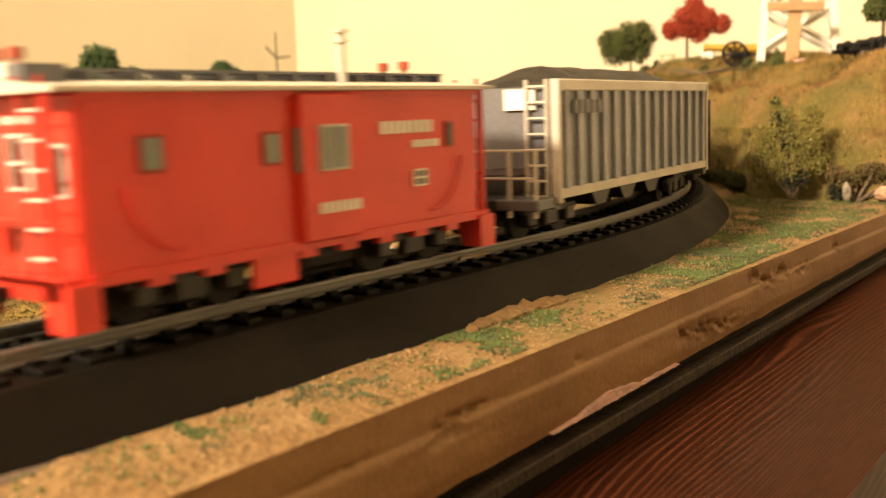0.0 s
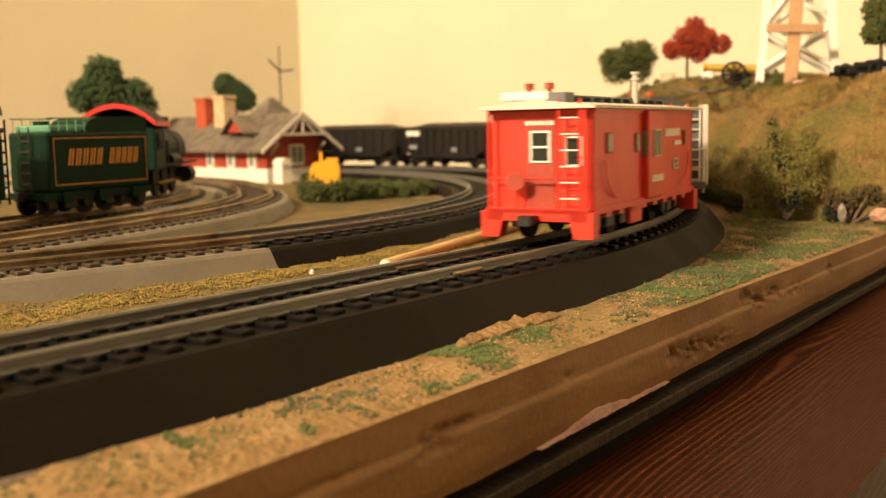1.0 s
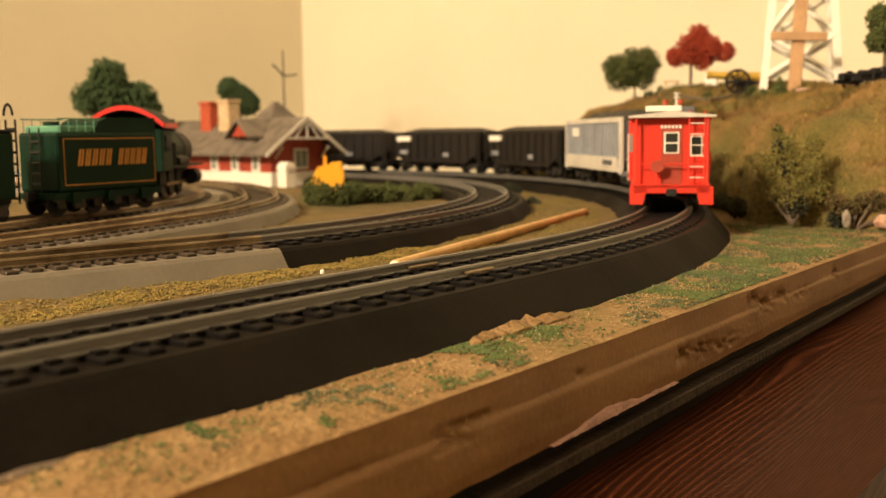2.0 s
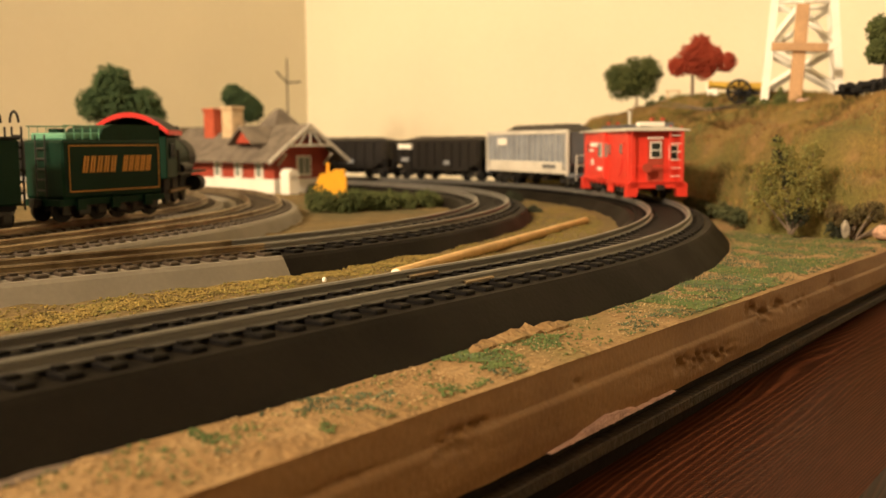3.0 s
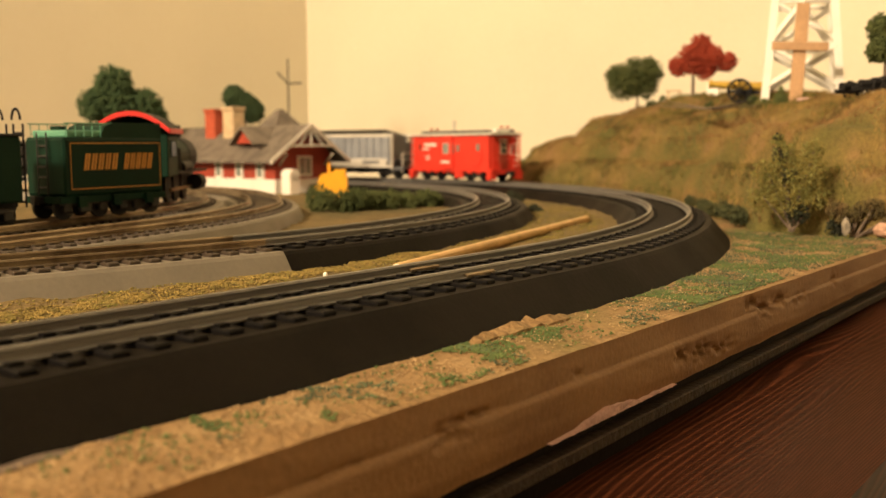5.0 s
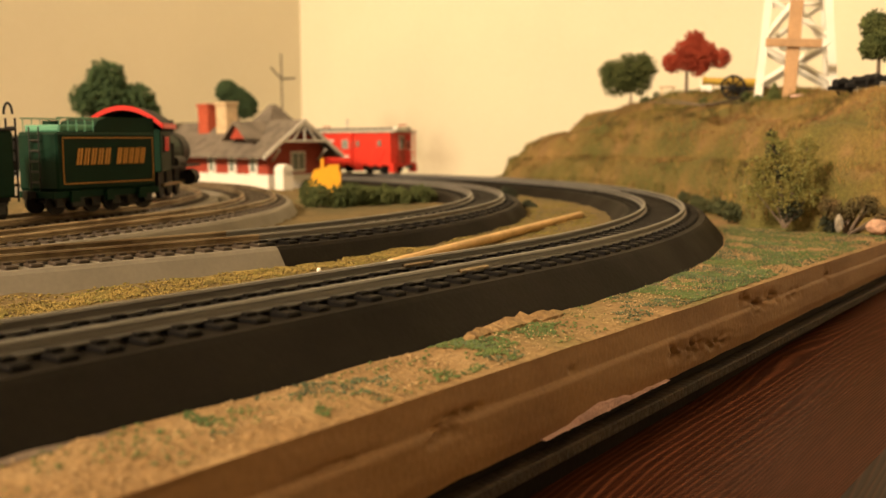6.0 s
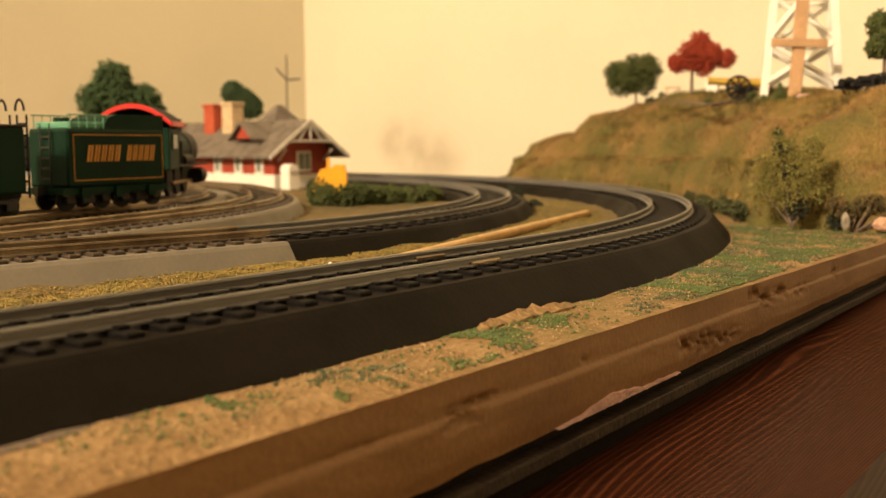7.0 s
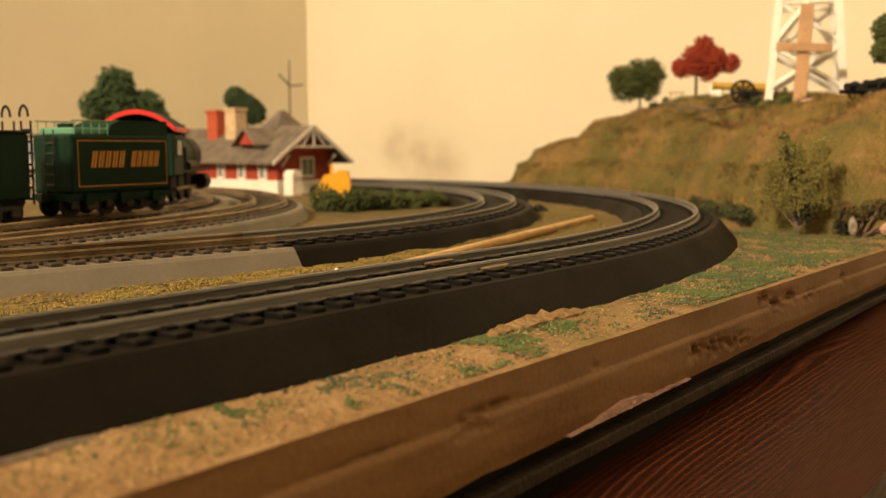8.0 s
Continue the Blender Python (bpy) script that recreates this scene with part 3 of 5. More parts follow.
def caboose():
    c = thing("caboose", "bright red bay-window caboose with pale roof and white lettering", "caboose")
    w, y0, y1, zb, zt = 0.0160, 0.0050, 0.1090, 0.0105, 0.0440
    part("body", B(-w, w, y0, y1, zb, zt, bevel=0.0006), red_paint, c)
    for k in (-1, 1):
        part("bay", B(k * w - 0.0021, k * w + 0.0021, 0.050, 0.0665, zb + 0.0006, zt - 0.0006, bevel=0.0005), red_paint, c)
        part("side_sill", B(min(k * (w - 0.0002), k * (w + 0.0006)), max(k * (w - 0.0002), k * (w + 0.0006)), y0, y1, zb - 0.0010, zb + 0.0012), red_paint, c)
        part("eave_strip", B(min(k * (w - 0.0002), k * (w + 0.0005)), max(k * (w - 0.0002), k * (w + 0.0005)), y0, y1, zt - 0.0014, zt - 0.0001), red_paint, c)
    bm = poly(bmesh.new(), [(-w - 0.0022, zt), (w + 0.0022, zt), (w + 0.0022, zt + 0.0009), (0, zt + 0.0030), (-w - 0.0022, zt + 0.0009)], "y", 0.0, CAB_LEN)
    part("roof", bm, roof_white, c, "pale weathered grey-white roof")
    bm = bmesh.new()
    for e in (-0.0030, 0, 0.0030):
        box(bm, e - 0.0013, e + 0.0013, 0.002, CAB_LEN - 0.002, zt + 0.0042, zt + 0.0048)
    for y in np.arange(0.006, CAB_LEN, 0.0095):
        box(bm, -0.0046, 0.0046, y - 0.0007, y + 0.0007, zt + 0.0020, zt + 0.0042)
    part("roof_walk", bm, silver_dark, c, "dark grey running board")
    bm = B(-0.0110, 0.0040, 0.0010, 0.0065, zt + 0.0028, zt + 0.0056, bevel=0.0004)
    part("roof_platform", bm, white_paint, c, "white lateral roof step")
    bm = B(0.0040, 0.0090, 0.0012, 0.0085, zt + 0.0018, zt + 0.0052)
    part("roof_box", bm, silver_dark, c)
    for y, h in ((0.0035, 0.0012), (0.0985, 0.0006)):
        for x in (-0.0028, 0.0034):
            bm = rod(bmesh.new(), (x, y, zt + 0.0050), (x, y, zt + 0.0058 + h), 0.0006)
            rod(bm, (x, y, zt + 0.0052 + h), (x, y, zt + 0.0072 + h), 0.0013, 10)
            part("marker_lamp", bm, brick_red, c)
    bm = rod(bmesh.new(), (0.005, 0.076, zt + 0.001), (0.005, 0.076, zt + 0.0150), 0.0010, 12)
    rod(bm, (0.005, 0.076, zt + 0.0118), (0.005, 0.076, zt + 0.0125), 0.0017, 12)
    rod(bm, (0.005, 0.076, zt + 0.0142), (0.005, 0.076, zt + 0.0150), 0.0017, 12)
    part("smoke_stack", bm, roof_white, c, "thin pale stove pipe")
    for k in (-1, 1):
        for ya, yb, za, zc, g in ((0.0155, 0.0205, 0.0290, 0.0360, glass_grey), (0.0420, 0.0465, 0.0285, 0.0355, glass_grey), (0.0965, 0.0995, 0.0295, 0.0360, glass_dark)):
            n = part("window", B(k * w - 0.0004, k * w + 0.0004, ya, yb, za, zc), red_flat, c)
            part("pane", B(k * w - 0.0006, k * w + 0.0006, ya + 0.0006, yb - 0.0006, za + 0.0006, zc - 0.0006), g, n)
        f = k * (w + 0.0021)
        n = part("bay_window", B(f - 0.0005, f + 0.0005, 0.0545, 0.0625, 0.0265, 0.0365), roof_white, c)
        for a, b in ((0.0550, 0.0583), (0.0588, 0.0620)):
            part("pane", B(f - 0.0007, f + 0.0007, a, b, 0.0270, 0.0360), glass_grey, n)
        n = part("bay_side_window", B(min(k * (w + 0.0002), k * (w + 0.0019)), max(k * (w + 0.0002), k * (w + 0.0019)), 0.0497, 0.0500, 0.0265, 0.0360), glass_grey, c)
        f = k * (w + 0.0002)
        part("lettering", bars(bmesh.new(), f, 0.0745, 0.0925, 0.0336, 0.0366, 9), white_paint, c, "white unreadable lettering")
        part("lettering", bars(bmesh.new(), f, 0.0850, 0.0945, 0.0300, 0.0318, 6), white_paint, c, "white unreadable numbers")
        f2 = k * (w + 0.0022)
        part("lettering", bars(bmesh.new(), f2, 0.0540, 0.0660, 0.0172, 0.0196, 7), white_paint, c, "white unreadable lettering")
        n = part("data_panel", B(f - 0.0002, f + 0.0002, 0.0850, 0.0895, 0.0205, 0.0245), glass_dark, c)
        bm = bmesh.new()
        for v in (0.0850, 0.0872, 0.0893):
            box(bm, f - 0.0004, f + 0.0004, v - 0.0002, v + 0.0002, 0.0205, 0.0245)
        for z in (0.0206, 0.0225, 0.0244):
            box(bm, f - 0.0004, f + 0.0004, 0.0850, 0.0894, z - 0.0002, z + 0.0002)
        part("panel_frame", bm, white_paint, n)
        # curved grab irons
        for yc, s in ((0.0125, 1), (0.1015, -1)):
            bend = [i / 8 * math.pi / 2 for i in range(9)]
            bm = tube(bmesh.new(), [(k * (w + 0.0009), yc + s * 0.011 * (1 - math.cos(a)), 0.0270 - 0.0130 * math.sin(a)) for a in bend], 0.00028, 5)
            part("grab_iron", bm, red_trim, c, "thin curved pale red grab iron")
        bm = B(k * w - 0.0015 if k > 0 else k * w, k * w if k > 0 else k * w + 0.0015, 0.0385, 0.0500, 0.0030, zb, bevel=0.0004)
        part("battery_box", bm, red_paint, c)
        for y in np.arange(0.016, 0.100, 0.0115):
            box_b = B(min(k * (w - 0.002), k * w), max(k * (w - 0.002), k * w), y, y + 0.0045, 0.0078, zb)
            part("sill_bracket", box_b, red_paint, c)
    part("underframe", B(-0.010, 0.010, 0.004, 0.110, 0.0082, zb, bevel=0.0004), truck_black, c)
    part("tank", rod(bmesh.new(), (0.006, 0.058, 0.0058), (0.006, 0.074, 0.0058), 0.0036, 12), truck_black, c)
    # the two ends: platform, step wells, doors, ladders
    for e, s in ((y0, -1), (y1, 1)):
        end = e + s * 0.0045
        part("platform", B(-w, w, min(e, end), max(e, end), zb - 0.0005, zb + 0.0010), red_paint, c)
        part("end_beam", B(-w, w, min(end, end - s * 0.0015), max(end, end - s * 0.0015), zb - 0.0032, zb + 0.0012, bevel=0.0003), red_paint, c)
        for k in (-1, 1):
            bm = poly(bmesh.new(), [(k * (w + 0.0014), zb), (k * (w - 0.0060), zb), (k * (w - 0.0042), 0.0020), (k * (w + 0.0014), 0.0020)], "y", min(e - s * 0.001, end), max(e - s * 0.001, end))
            part("step_well", bm, red_paint, c)
        n = part("end_door", B(-0.0045, 0.0045, e - 0.0004, e + 0.0004, zb + 0.001, 0.0405), red_flat, c)
        part("window_frame", B(-0.0032, 0.0032, e - 0.0007, e + 0.0007, 0.0265, 0.0370), white_paint, n)
        bm = B(-0.0025, 0.0025, e - 0.0009, e + 0.0009, 0.0272, 0.0313)
        box(bm, -0.0025, 0.0025, e - 0.0009, e + 0.0009, 0.0321, 0.0363)
        part("pane", bm, glass_dark, n)
        n = part("end_window", B(0.0078, 0.0128, e - 0.0004, e + 0.0004, 0.0255, 0.0350), white_paint, c)
        part("pane", B(0.0083, 0.0123, e - 0.0006, e + 0.0006, 0.0260, 0.0345), glass_dark, n)
        part("lettering", bars(bmesh.new(), e + s * 0.0003, -0.0046, 0.0046, 0.0388, 0.0402, 6, along="x"), white_paint, c, "white unreadable lettering")
        bm = bmesh.new()
        for k in (-1, 1):
            rod(bm, (k * (w - 0.0012), end - s * 0.0006, zb), (k * (w - 0.0012), end - s * 0.0006, zt + 0.0005), 0.0005)
        rod(bm, (-w + 0.0012, end - s * 0.0006, 0.0215), (w - 0.0012, end - s * 0.0006, 0.0215), 0.0004)
        rod(bm, (-0.0060, end - s * 0.0006, zb), (-0.0060, end - s * 0.0006, 0.0215), 0.0004)
        part("end_railing", bm, red_paint, c)
        bm = bmesh.new()
        for x in (0.0072, 0.0135):
            rod(bm, (x, end - s * 0.0004, zb), (x, end - s * 0.0004, zt + 0.003), 0.0004)
        lad = part("ladder", bm, red_paint, c)
        for z in np.arange(0.0150, zt, 0.0052):
            part("rung", rod(bmesh.new(), (0.0072, end - s * 0.0004, z), (0.0135, end - s * 0.0004, z), 0.00026), white_paint if s < 0 else red_paint, lad, "thin white rung" if s < 0 else "")
        bm = rod(bmesh.new(), (-0.0060, end, 0.0205), (-0.0060, end + s * 0.0008, 0.0205), 0.0030, 16)
        part("brake_wheel", bm, red_flat, c)
        coupler(c, end, s)
    bogies = [bogie(c, 0.0265), bogie(c, 0.0875)]
    return c, bogies, CAB_LEN


def coal_heap(c, w, y0, y1, z, h):
    bm = bmesh.new()
    nx, ny = 10, 40
    grid = []
    for j in range(ny + 1):
        row = []
        for i in range(nx + 1):
            u, v = i / nx * 2 - 1, j / ny
            f = (1 - u * u) * min(1, 6 * min(v, 1 - v)) ** 0.7
            row.append(bm.verts.new((u * w, y0 + (y1 - y0) * v, z + h * f + 0.0008 * noise.noise(Vector((u * 9, v * 60, h * 900))) * (f > 0.05))))
        grid.append(row)
    for p, q in zip(grid, grid[1:]):
        for i in range(nx):
            bm.faces.new((p[i], p[i + 1], q[i + 1], q[i]))
    part("coal_load", bm, coal, c, "heaped dull black coal", smooth=True)


def grey_hopper():
    L = 0.139
    c = thing("hopper_car", "silver-grey ribbed hopper car heaped with coal", "hopper car")
    w, y0, y1, zb, zt = 0.0175, 0.018, 0.132, 0.0120, 0.0455
    bm = bmesh.new()
    poly(bm, [(y0 + 0.008, zb), (y1 - 0.008, zb), (y1 - 0.0015, zb + 0.006), (y1 - 0.0015, zt - 0.003), (y0 + 0.0015, zt - 0.003), (y0 + 0.0015, zb + 0.006)], "x", -w, w)
    part("body", bm, silver, c)
    for k in (-1, 1):
        f = k * w
        part("top_rail", B(min(f - k * 0.001, f + k * 0.0010), max(f - k * 0.001, f + k * 0.0010), y0, y1, zt - 0.0034, zt, bevel=0.0003), roof_white, c)
        part("side_sill", B(min(f, f + k * 0.0009), max(f, f + k * 0.0009), y0, y1, zb - 0.0006, zb + 0.0022), roof_white, c)
        for i in range(15):
            y = y0 + 0.003 + i * (y1 - y0 - 0.006) / 14
            part("rib", B(min(f, f + k * 0.0011), max(f, f + k * 0.0011), y - 0.0009, y + 0.0009, zb + 0.0075 if k < 0 else zb + 0.002, zt - 0.003), silver, c)
        if k < 0:
            part("side_panel", B(f - 0.0012, f, y0 + 0.004, y1 - 0.004, zb + 0.0022, zb + 0.0085), roof_white, c, "pale lettering panel")
            part("lettering", B(f - 0.0014, f - 0.0009, y0 + 0.082, y0 + 0.096, zt - 0.012, zt - 0.006), white_paint, c, "white unreadable mark")
            part("lettering", bars(bmesh.new(), f - 0.0014, y0 + 0.012, y0 + 0.030, zb + 0.0035, zb + 0.0065, 6), silver_dark, c, "dark unreadable marks")
        else:
            part("lettering", bars(bmesh.new(), f + 0.0014, y0 + 0.006, y0 + 0.024, zt - 0.0100, zt - 0.0060, 5), silver_dark, c, "dark unreadable marks")
    for e, s in ((y0, -1), (y1, 1)):
        part("end_panel", B(-w + 0.001, w - 0.001, min(e, e + s * 0.001) + (0.001 if s > 0 else 0.0005), max(e, e + s * 0.001), zb + 0.008, zt - 0.002), silver_dark, c)
        bm = bmesh.new()
        for x in (0.0100, 0.0155):
            rod(bm, (x, e + s * 0.002, zb - 0.004), (x, e + s * 0.002, zt), 0.0005)
        for z in np.arange(zb, zt, 0.0045):
            rod(bm, (0.0100, e + s * 0.002, z), (0.0155, e + s * 0.002, z), 0.0004)
        part("ladder", bm, roof_white, c)
        part("end_sill", B(-w, w, min(e, e + s * 0.0025), max(e, e + s * 0.0025), zb - 0.0035, zb), silver_dark, c)
        for x in (-1, 1):
            part("corner_post", B(x * w - 0.0012, x * w + 0.0012, min(e, e + s * 0.0018), max(e, e + s * 0.0018), zb - 0.002, zt, bevel=0.0003), roof_white, c)
        coupler(c, 0.0065 if s < 0 else e + 0.002, s)
        part("lettering", B(0.0035, 0.0120, e + s * 0.0012 - 0.0003, e + s * 0.0012 + 0.0003, zt - 0.0085, zt - 0.0025), white_paint, c, "white unreadable plate")
    for y in (0.055, 0.075, 0.095):
        bm = poly(bmesh.new(), [(y - 0.008, zb), (y + 0.008, zb), (y + 0.003, 0.0055), (y - 0.003, 0.0055)], "x", -0.0125, 0.0125)
        part("discharge_chute", bm, black_car, c)
    part("underframe", B(-0.006, 0.006, 0.003, 0.137, 0.0090, zb), truck_black, c)
    part("end_platform", B(-w, w, 0.0065, y0, zb - 0.0030, zb, bevel=0.0003), silver_dark, c)
    bm = bmesh.new()
    for x in (-w + 0.001, w - 0.001, 0.0095):
        rod(bm, (x, 0.0075, zb - 0.005), (x, 0.0075, zb + 0.0140), 0.0005)
    for z in (zb + 0.0060, zb + 0.0138):
        rod(bm, (-w + 0.001, 0.0075, z), (w - 0.001, 0.0075, z), 0.0004)
    part("end_railing", bm, roof_white, c, "thin pale railing")
    coal_heap(c, w - 0.0012, y0 + 0.001, y1 - 0.001, zt - 0.0035, 0.0085)
    return c, [bogie(c, 0.0240), bogie(c, 0.1150)], L


def black_hopper():
    L = 0.122
    c = thing("hopper_car", "black ribbed hopper car heaped with coal", "hopper car", "black hopper cars of the train")
    w, y0, y1, zb, zt = 0.0170, 0.005, 0.117, 0.0100, 0.0400
    bm = poly(bmesh.new(), [(y0 + 0.016, zb), (y1 - 0.016, zb), (y1 - 0.001, zb + 0.011), (y1 - 0.001, zt), (y0 + 0.001, zt), (y0 + 0.001, zb + 0.011)], "x", -w, w)
    part("body", bm, black_car, c)
    for k in (-1, 1):
        f = k * w
        part("top_rail", B(min(f - k * 0.001, f + k * 0.0010), max(f - k * 0.001, f + k * 0.0010), y0, y1, zt - 0.0024, zt + 0.0006), black_car, c)
        for i in range(11):
            y = y0 + 0.003 + i * (y1 - y0 - 0.006) / 10
            part("rib", B(min(f, f + k * 0.0011), max(f, f + k * 0.0011), y - 0.0009, y + 0.0009, zb + 0.004, zt - 0.002), black_car, c)
        part("lettering", B(min(f, f + k * 0.0014), max(f, f + k * 0.0014), y0 + 0.0860, y0 + 0.1040, zt - 0.0085, zt - 0.0035), white_paint, c, "white unreadable mark")
        part("lettering", B(min(f, f + k * 0.0013), max(f, f + k * 0.0013), y0 + 0.0900, y0 + 0.1000, zb + 0.0085, zb + 0.0125), silver, c, "grey unreadable mark")
        part("lettering", B(min(f, f + k * 0.0013), max(f, f + k * 0.0013), y0 + 0.0360, y0 + 0.0430, zb + 0.0060, zb + 0.0100), silver, c, "grey unreadable mark")
    for e, s in ((y0, -1), (y1, 1)):
        part("end_sill", B(-w, w, min(e, e + s * 0.002), max(e, e + s * 0.002), zb - 0.002, zb + 0.002), black_car, c)
        coupler(c, e + s * 0.001, s)
        for x in (-1, 1):
            part("corner_post", B(x * w - 0.001, x * w + 0.001, min(e, e + s * 0.0015), max(e, e + s * 0.0015), zb, zt), black_car, c)
    for y in (0.048, 0.074):
        bm = poly(bmesh.new(), [(y - 0.010, zb), (y + 0.010, zb), (y + 0.003, 0.0050), (y - 0.003, 0.0050)], "x", -0.0125, 0.0125)
        part("discharge_chute", bm, black_car, c)
    part("underframe", B(-0.006, 0.006, 0.003, 0.119, 0.0082, zb), truck_black, c)
    coal_heap(c, w - 0.0012, y0 + 0.001, y1 - 0.001, zt - 0.0008, 0.0050)
    return c, [bogie(c, 0.021), bogie(c, 0.101)], L


def squash(built, long, tall, wide=1.0):
    """Bring a car to its true length, height and width."""
    c, trucks, length = built
    m = Matrix.Diagonal((wide, long, tall, 1))
    done = set()
    for o in c.children_recursive:
        if o in trucks or o.parent in trucks or o.data in done:
            continue
        done.add(o.data)
        o.data.transform(m)
    for t in trucks:
        t.location.y *= long
    return c, trucks, length * long


train = [squash(caboose(), 0.955, 0.835, 0.95), squash(grey_hopper(), 1.08, 0.86)]
first = squash(black_hopper(), 1.0, 0.82)
train.append(first)
for i in range(4):
    dup = copy_thing(first[0], pose(0, 0.2, 0))
    train.append((dup, [o for o in dup.children if o.name.startswith("truck")], first[2]))

# how far the train's tail has come along the outer loop, by time
TAIL = [(0.0, 0.0980), (0.5, 0.1735), (1.0, 0.2495), (1.5, 0.3240), (2.0, 0.3930), (2.5, 0.4575), (3.0, 0.5215), (3.5, 0.5870), (4.0, 0.6525), (4.5, 0.7175), (5.0, 0.7810), (5.5, 0.8430), (6.0, 0.9045), (6.5, 0.9655), (7.0, 1.0260), (7.5, 1.0860), (8.0, 1.1460)]


def tail_at(t):
    return float(np.interp(t, [a for a, b in TAIL], [b for a, b in TAIL]))


def car_pose(s, a, b):
    """The pose of a car whose back end is at s and whose trucks sit a and b ahead of it, and the trucks' own turns on it."""
    xa, ya, ha = outer_at(s + a)
    xb, yb, hb = outer_at(s + b)
    h = math.atan2(yb - ya, xb - xa)
    while h < math.pi / 2 - 1:
        h += 2 * math.pi
    m = pose(xa - a * math.cos(h), ya - a * math.sin(h), RAIL, 0, 0, math.degrees(h) - 90)
    return m, math.degrees(ha - h), math.degrees(hb - h)


def motions():
    times = [i * 0.25 for i in range(33)]
    ahead = 0.0
    for car, trucks, length in train:
        a, b = (trucks[0].location.y, trucks[1].location.y)
        rows, one, two = [], [], []
        for t in times:
            m, ta, tb = car_pose(tail_at(t) + ahead, a, b)
            rows.append((t, m))
            one.append((t, pose(0, a, 0, 0, 0, ta)))
            two.append((t, pose(0, b, 0, 0, 0, tb)))
        walk(car, rows)
        walk(trucks[0], one)
        walk(trucks[1], two)
        ahead += length + 0.0045


# ---- the depot ----
def depot():
    c = thing("depot", "red wooden depot with white base and grey gabled roof", "station", m=pose(-0.606, 0.572, -0.001, 0, 0, -9))
    # own space: x runs back along the gable end, -x ... long side runs along -x, gable end along +y
    L, W, wb, ze = 0.190, 0.056, 0.0125, 0.036
    part("base", B(-L, 0.0008, -0.0008, W + 0.0008, 0, wb, bevel=0.0004), white_paint, c, "white lower wall")
    part("wall", B(-L, 0, 0, W, wb, ze), red_flat, c, "dull red clapboard wall")
    bm = poly(bmesh.new(), [(0.002, ze), (W - 0.002, ze), (W / 2, ze + 0.018)], "x", -0.001, 0.0)
    part("gable_wall", bm, red_flat, c)
    # long roof
    o = 0.011
    zt = ze + 0.0215
    for s in (0, 1):
        pts = [(-o, ze - 0.008), (W / 2, zt), (W / 2, zt - 0.0022), (-o, ze - 0.0102)] if s == 0 else [(W + o, ze - 0.008), (W / 2, zt), (W / 2, zt - 0.0022), (W + o, ze - 0.0102)]
        part("roof", poly(bmesh.new(), pts, "x", -L - 0.01, 0.012), roof_grey, c, "grey shingled roof")
    for s in (0, 1):
        pts = [(-o - 0.001, ze - 0.0108), (-o - 0.001, ze - 0.0078), (W / 2, zt + 0.0006), (W / 2, zt - 0.003)]
        if s:
            pts = [(W - u, z) for u, z in pts]
        part("barge_board", poly(bmesh.new(), pts, "x", 0.0115, 0.0135), roof_white, c, "pale gable trim")
    bm = bmesh.new()
    zb = ze + 0.004
    box(bm, 0.0115, 0.0132, 0.004, W - 0.004, zb - 0.001, zb + 0.001)
    for u, v in ((W / 2, W / 2), (W / 2 - 0.012, W / 2), (W / 2 + 0.012, W / 2), (W / 2 - 0.012, W / 2 - 0.020), (W / 2 + 0.012, W / 2 + 0.020)):
        rod(bm, (0.0124, u, zb), (0.0124, v if u != v else u, zt - 0.003 - abs(v - W / 2) * 0.75), 0.0009)
    part("gable_truss", bm, roof_white, c, "pale open gable truss")
    # cross gable dormer and tower roof
    bm = poly(bmesh.new(), [(-0.050, ze + 0.006), (-0.026, ze + 0.006), (-0.038, ze + 0.018)], "y", -0.004, W / 2)
    part("dormer", bm, red_flat, c)
    for s in (-1, 1):
        pts = [(-0.038, ze + 0.0205), (-0.038, ze + 0.0185), (-0.038 + s * 0.019, ze + 0.004), (-0.038 + s * 0.019, ze + 0.006)]
        part("dormer_roof", poly(bmesh.new(), pts, "y", -0.008, W / 2 + 0.002), roof_grey, c)
    bm = bmesh.new()
    bmesh.ops.create_cone(bm, segments=4, radius1=0.021, radius2=0.003, depth=0.016, cap_ends=True, matrix=pose(-0.050, W / 2 + 0.012, zt + 0.006, 0, 0, 45))
    part("tower_roof", bm, roof_grey, c)
    for x, z1, m, n in ((-0.124, 0.0735, brick_red, "red brick chimney"), (-0.093, 0.0745, stone_tan, "tan chimney")):
        bm = B(x - 0.0085, x + 0.0085, 0.014, 0.026, ze, z1, bevel=0.0004)
        box(bm, x - 0.0095, x + 0.0095, 0.013, 0.027, z1 - 0.003, z1, bevel=0.0003)
        part("chimney", bm, m, c, n)
    for x in (-0.020, -0.052, -0.085, -0.150, -0.2):
        n = part("window", B(x - 0.0055, x + 0.0055, -0.0016, 0.0004, wb, 0.0280), white_paint, c)
        part("pane", B(x - 0.0032, x + 0.0032, -0.0020, 0.0002, wb + 0.002, 0.0265), glass_grey, n)
    n = part("end_window", B(-0.0002, 0.0016, 0.022, 0.036, wb + 0.002, 0.0315), white_paint, c)
    for u in (0.0235, 0.0296):
        part("pane", B(-0.0002, 0.0020, u, u + 0.0050, wb + 0.004, 0.0300), glass_grey, n)
    for u in (0.004, W - 0.006):
        bm = rod(bmesh.new(), (0.0005, u, 0.024), (0.0115, u, 0.033), 0.0010)
        part("eave_bracket", bm, roof_white, c)
    return c


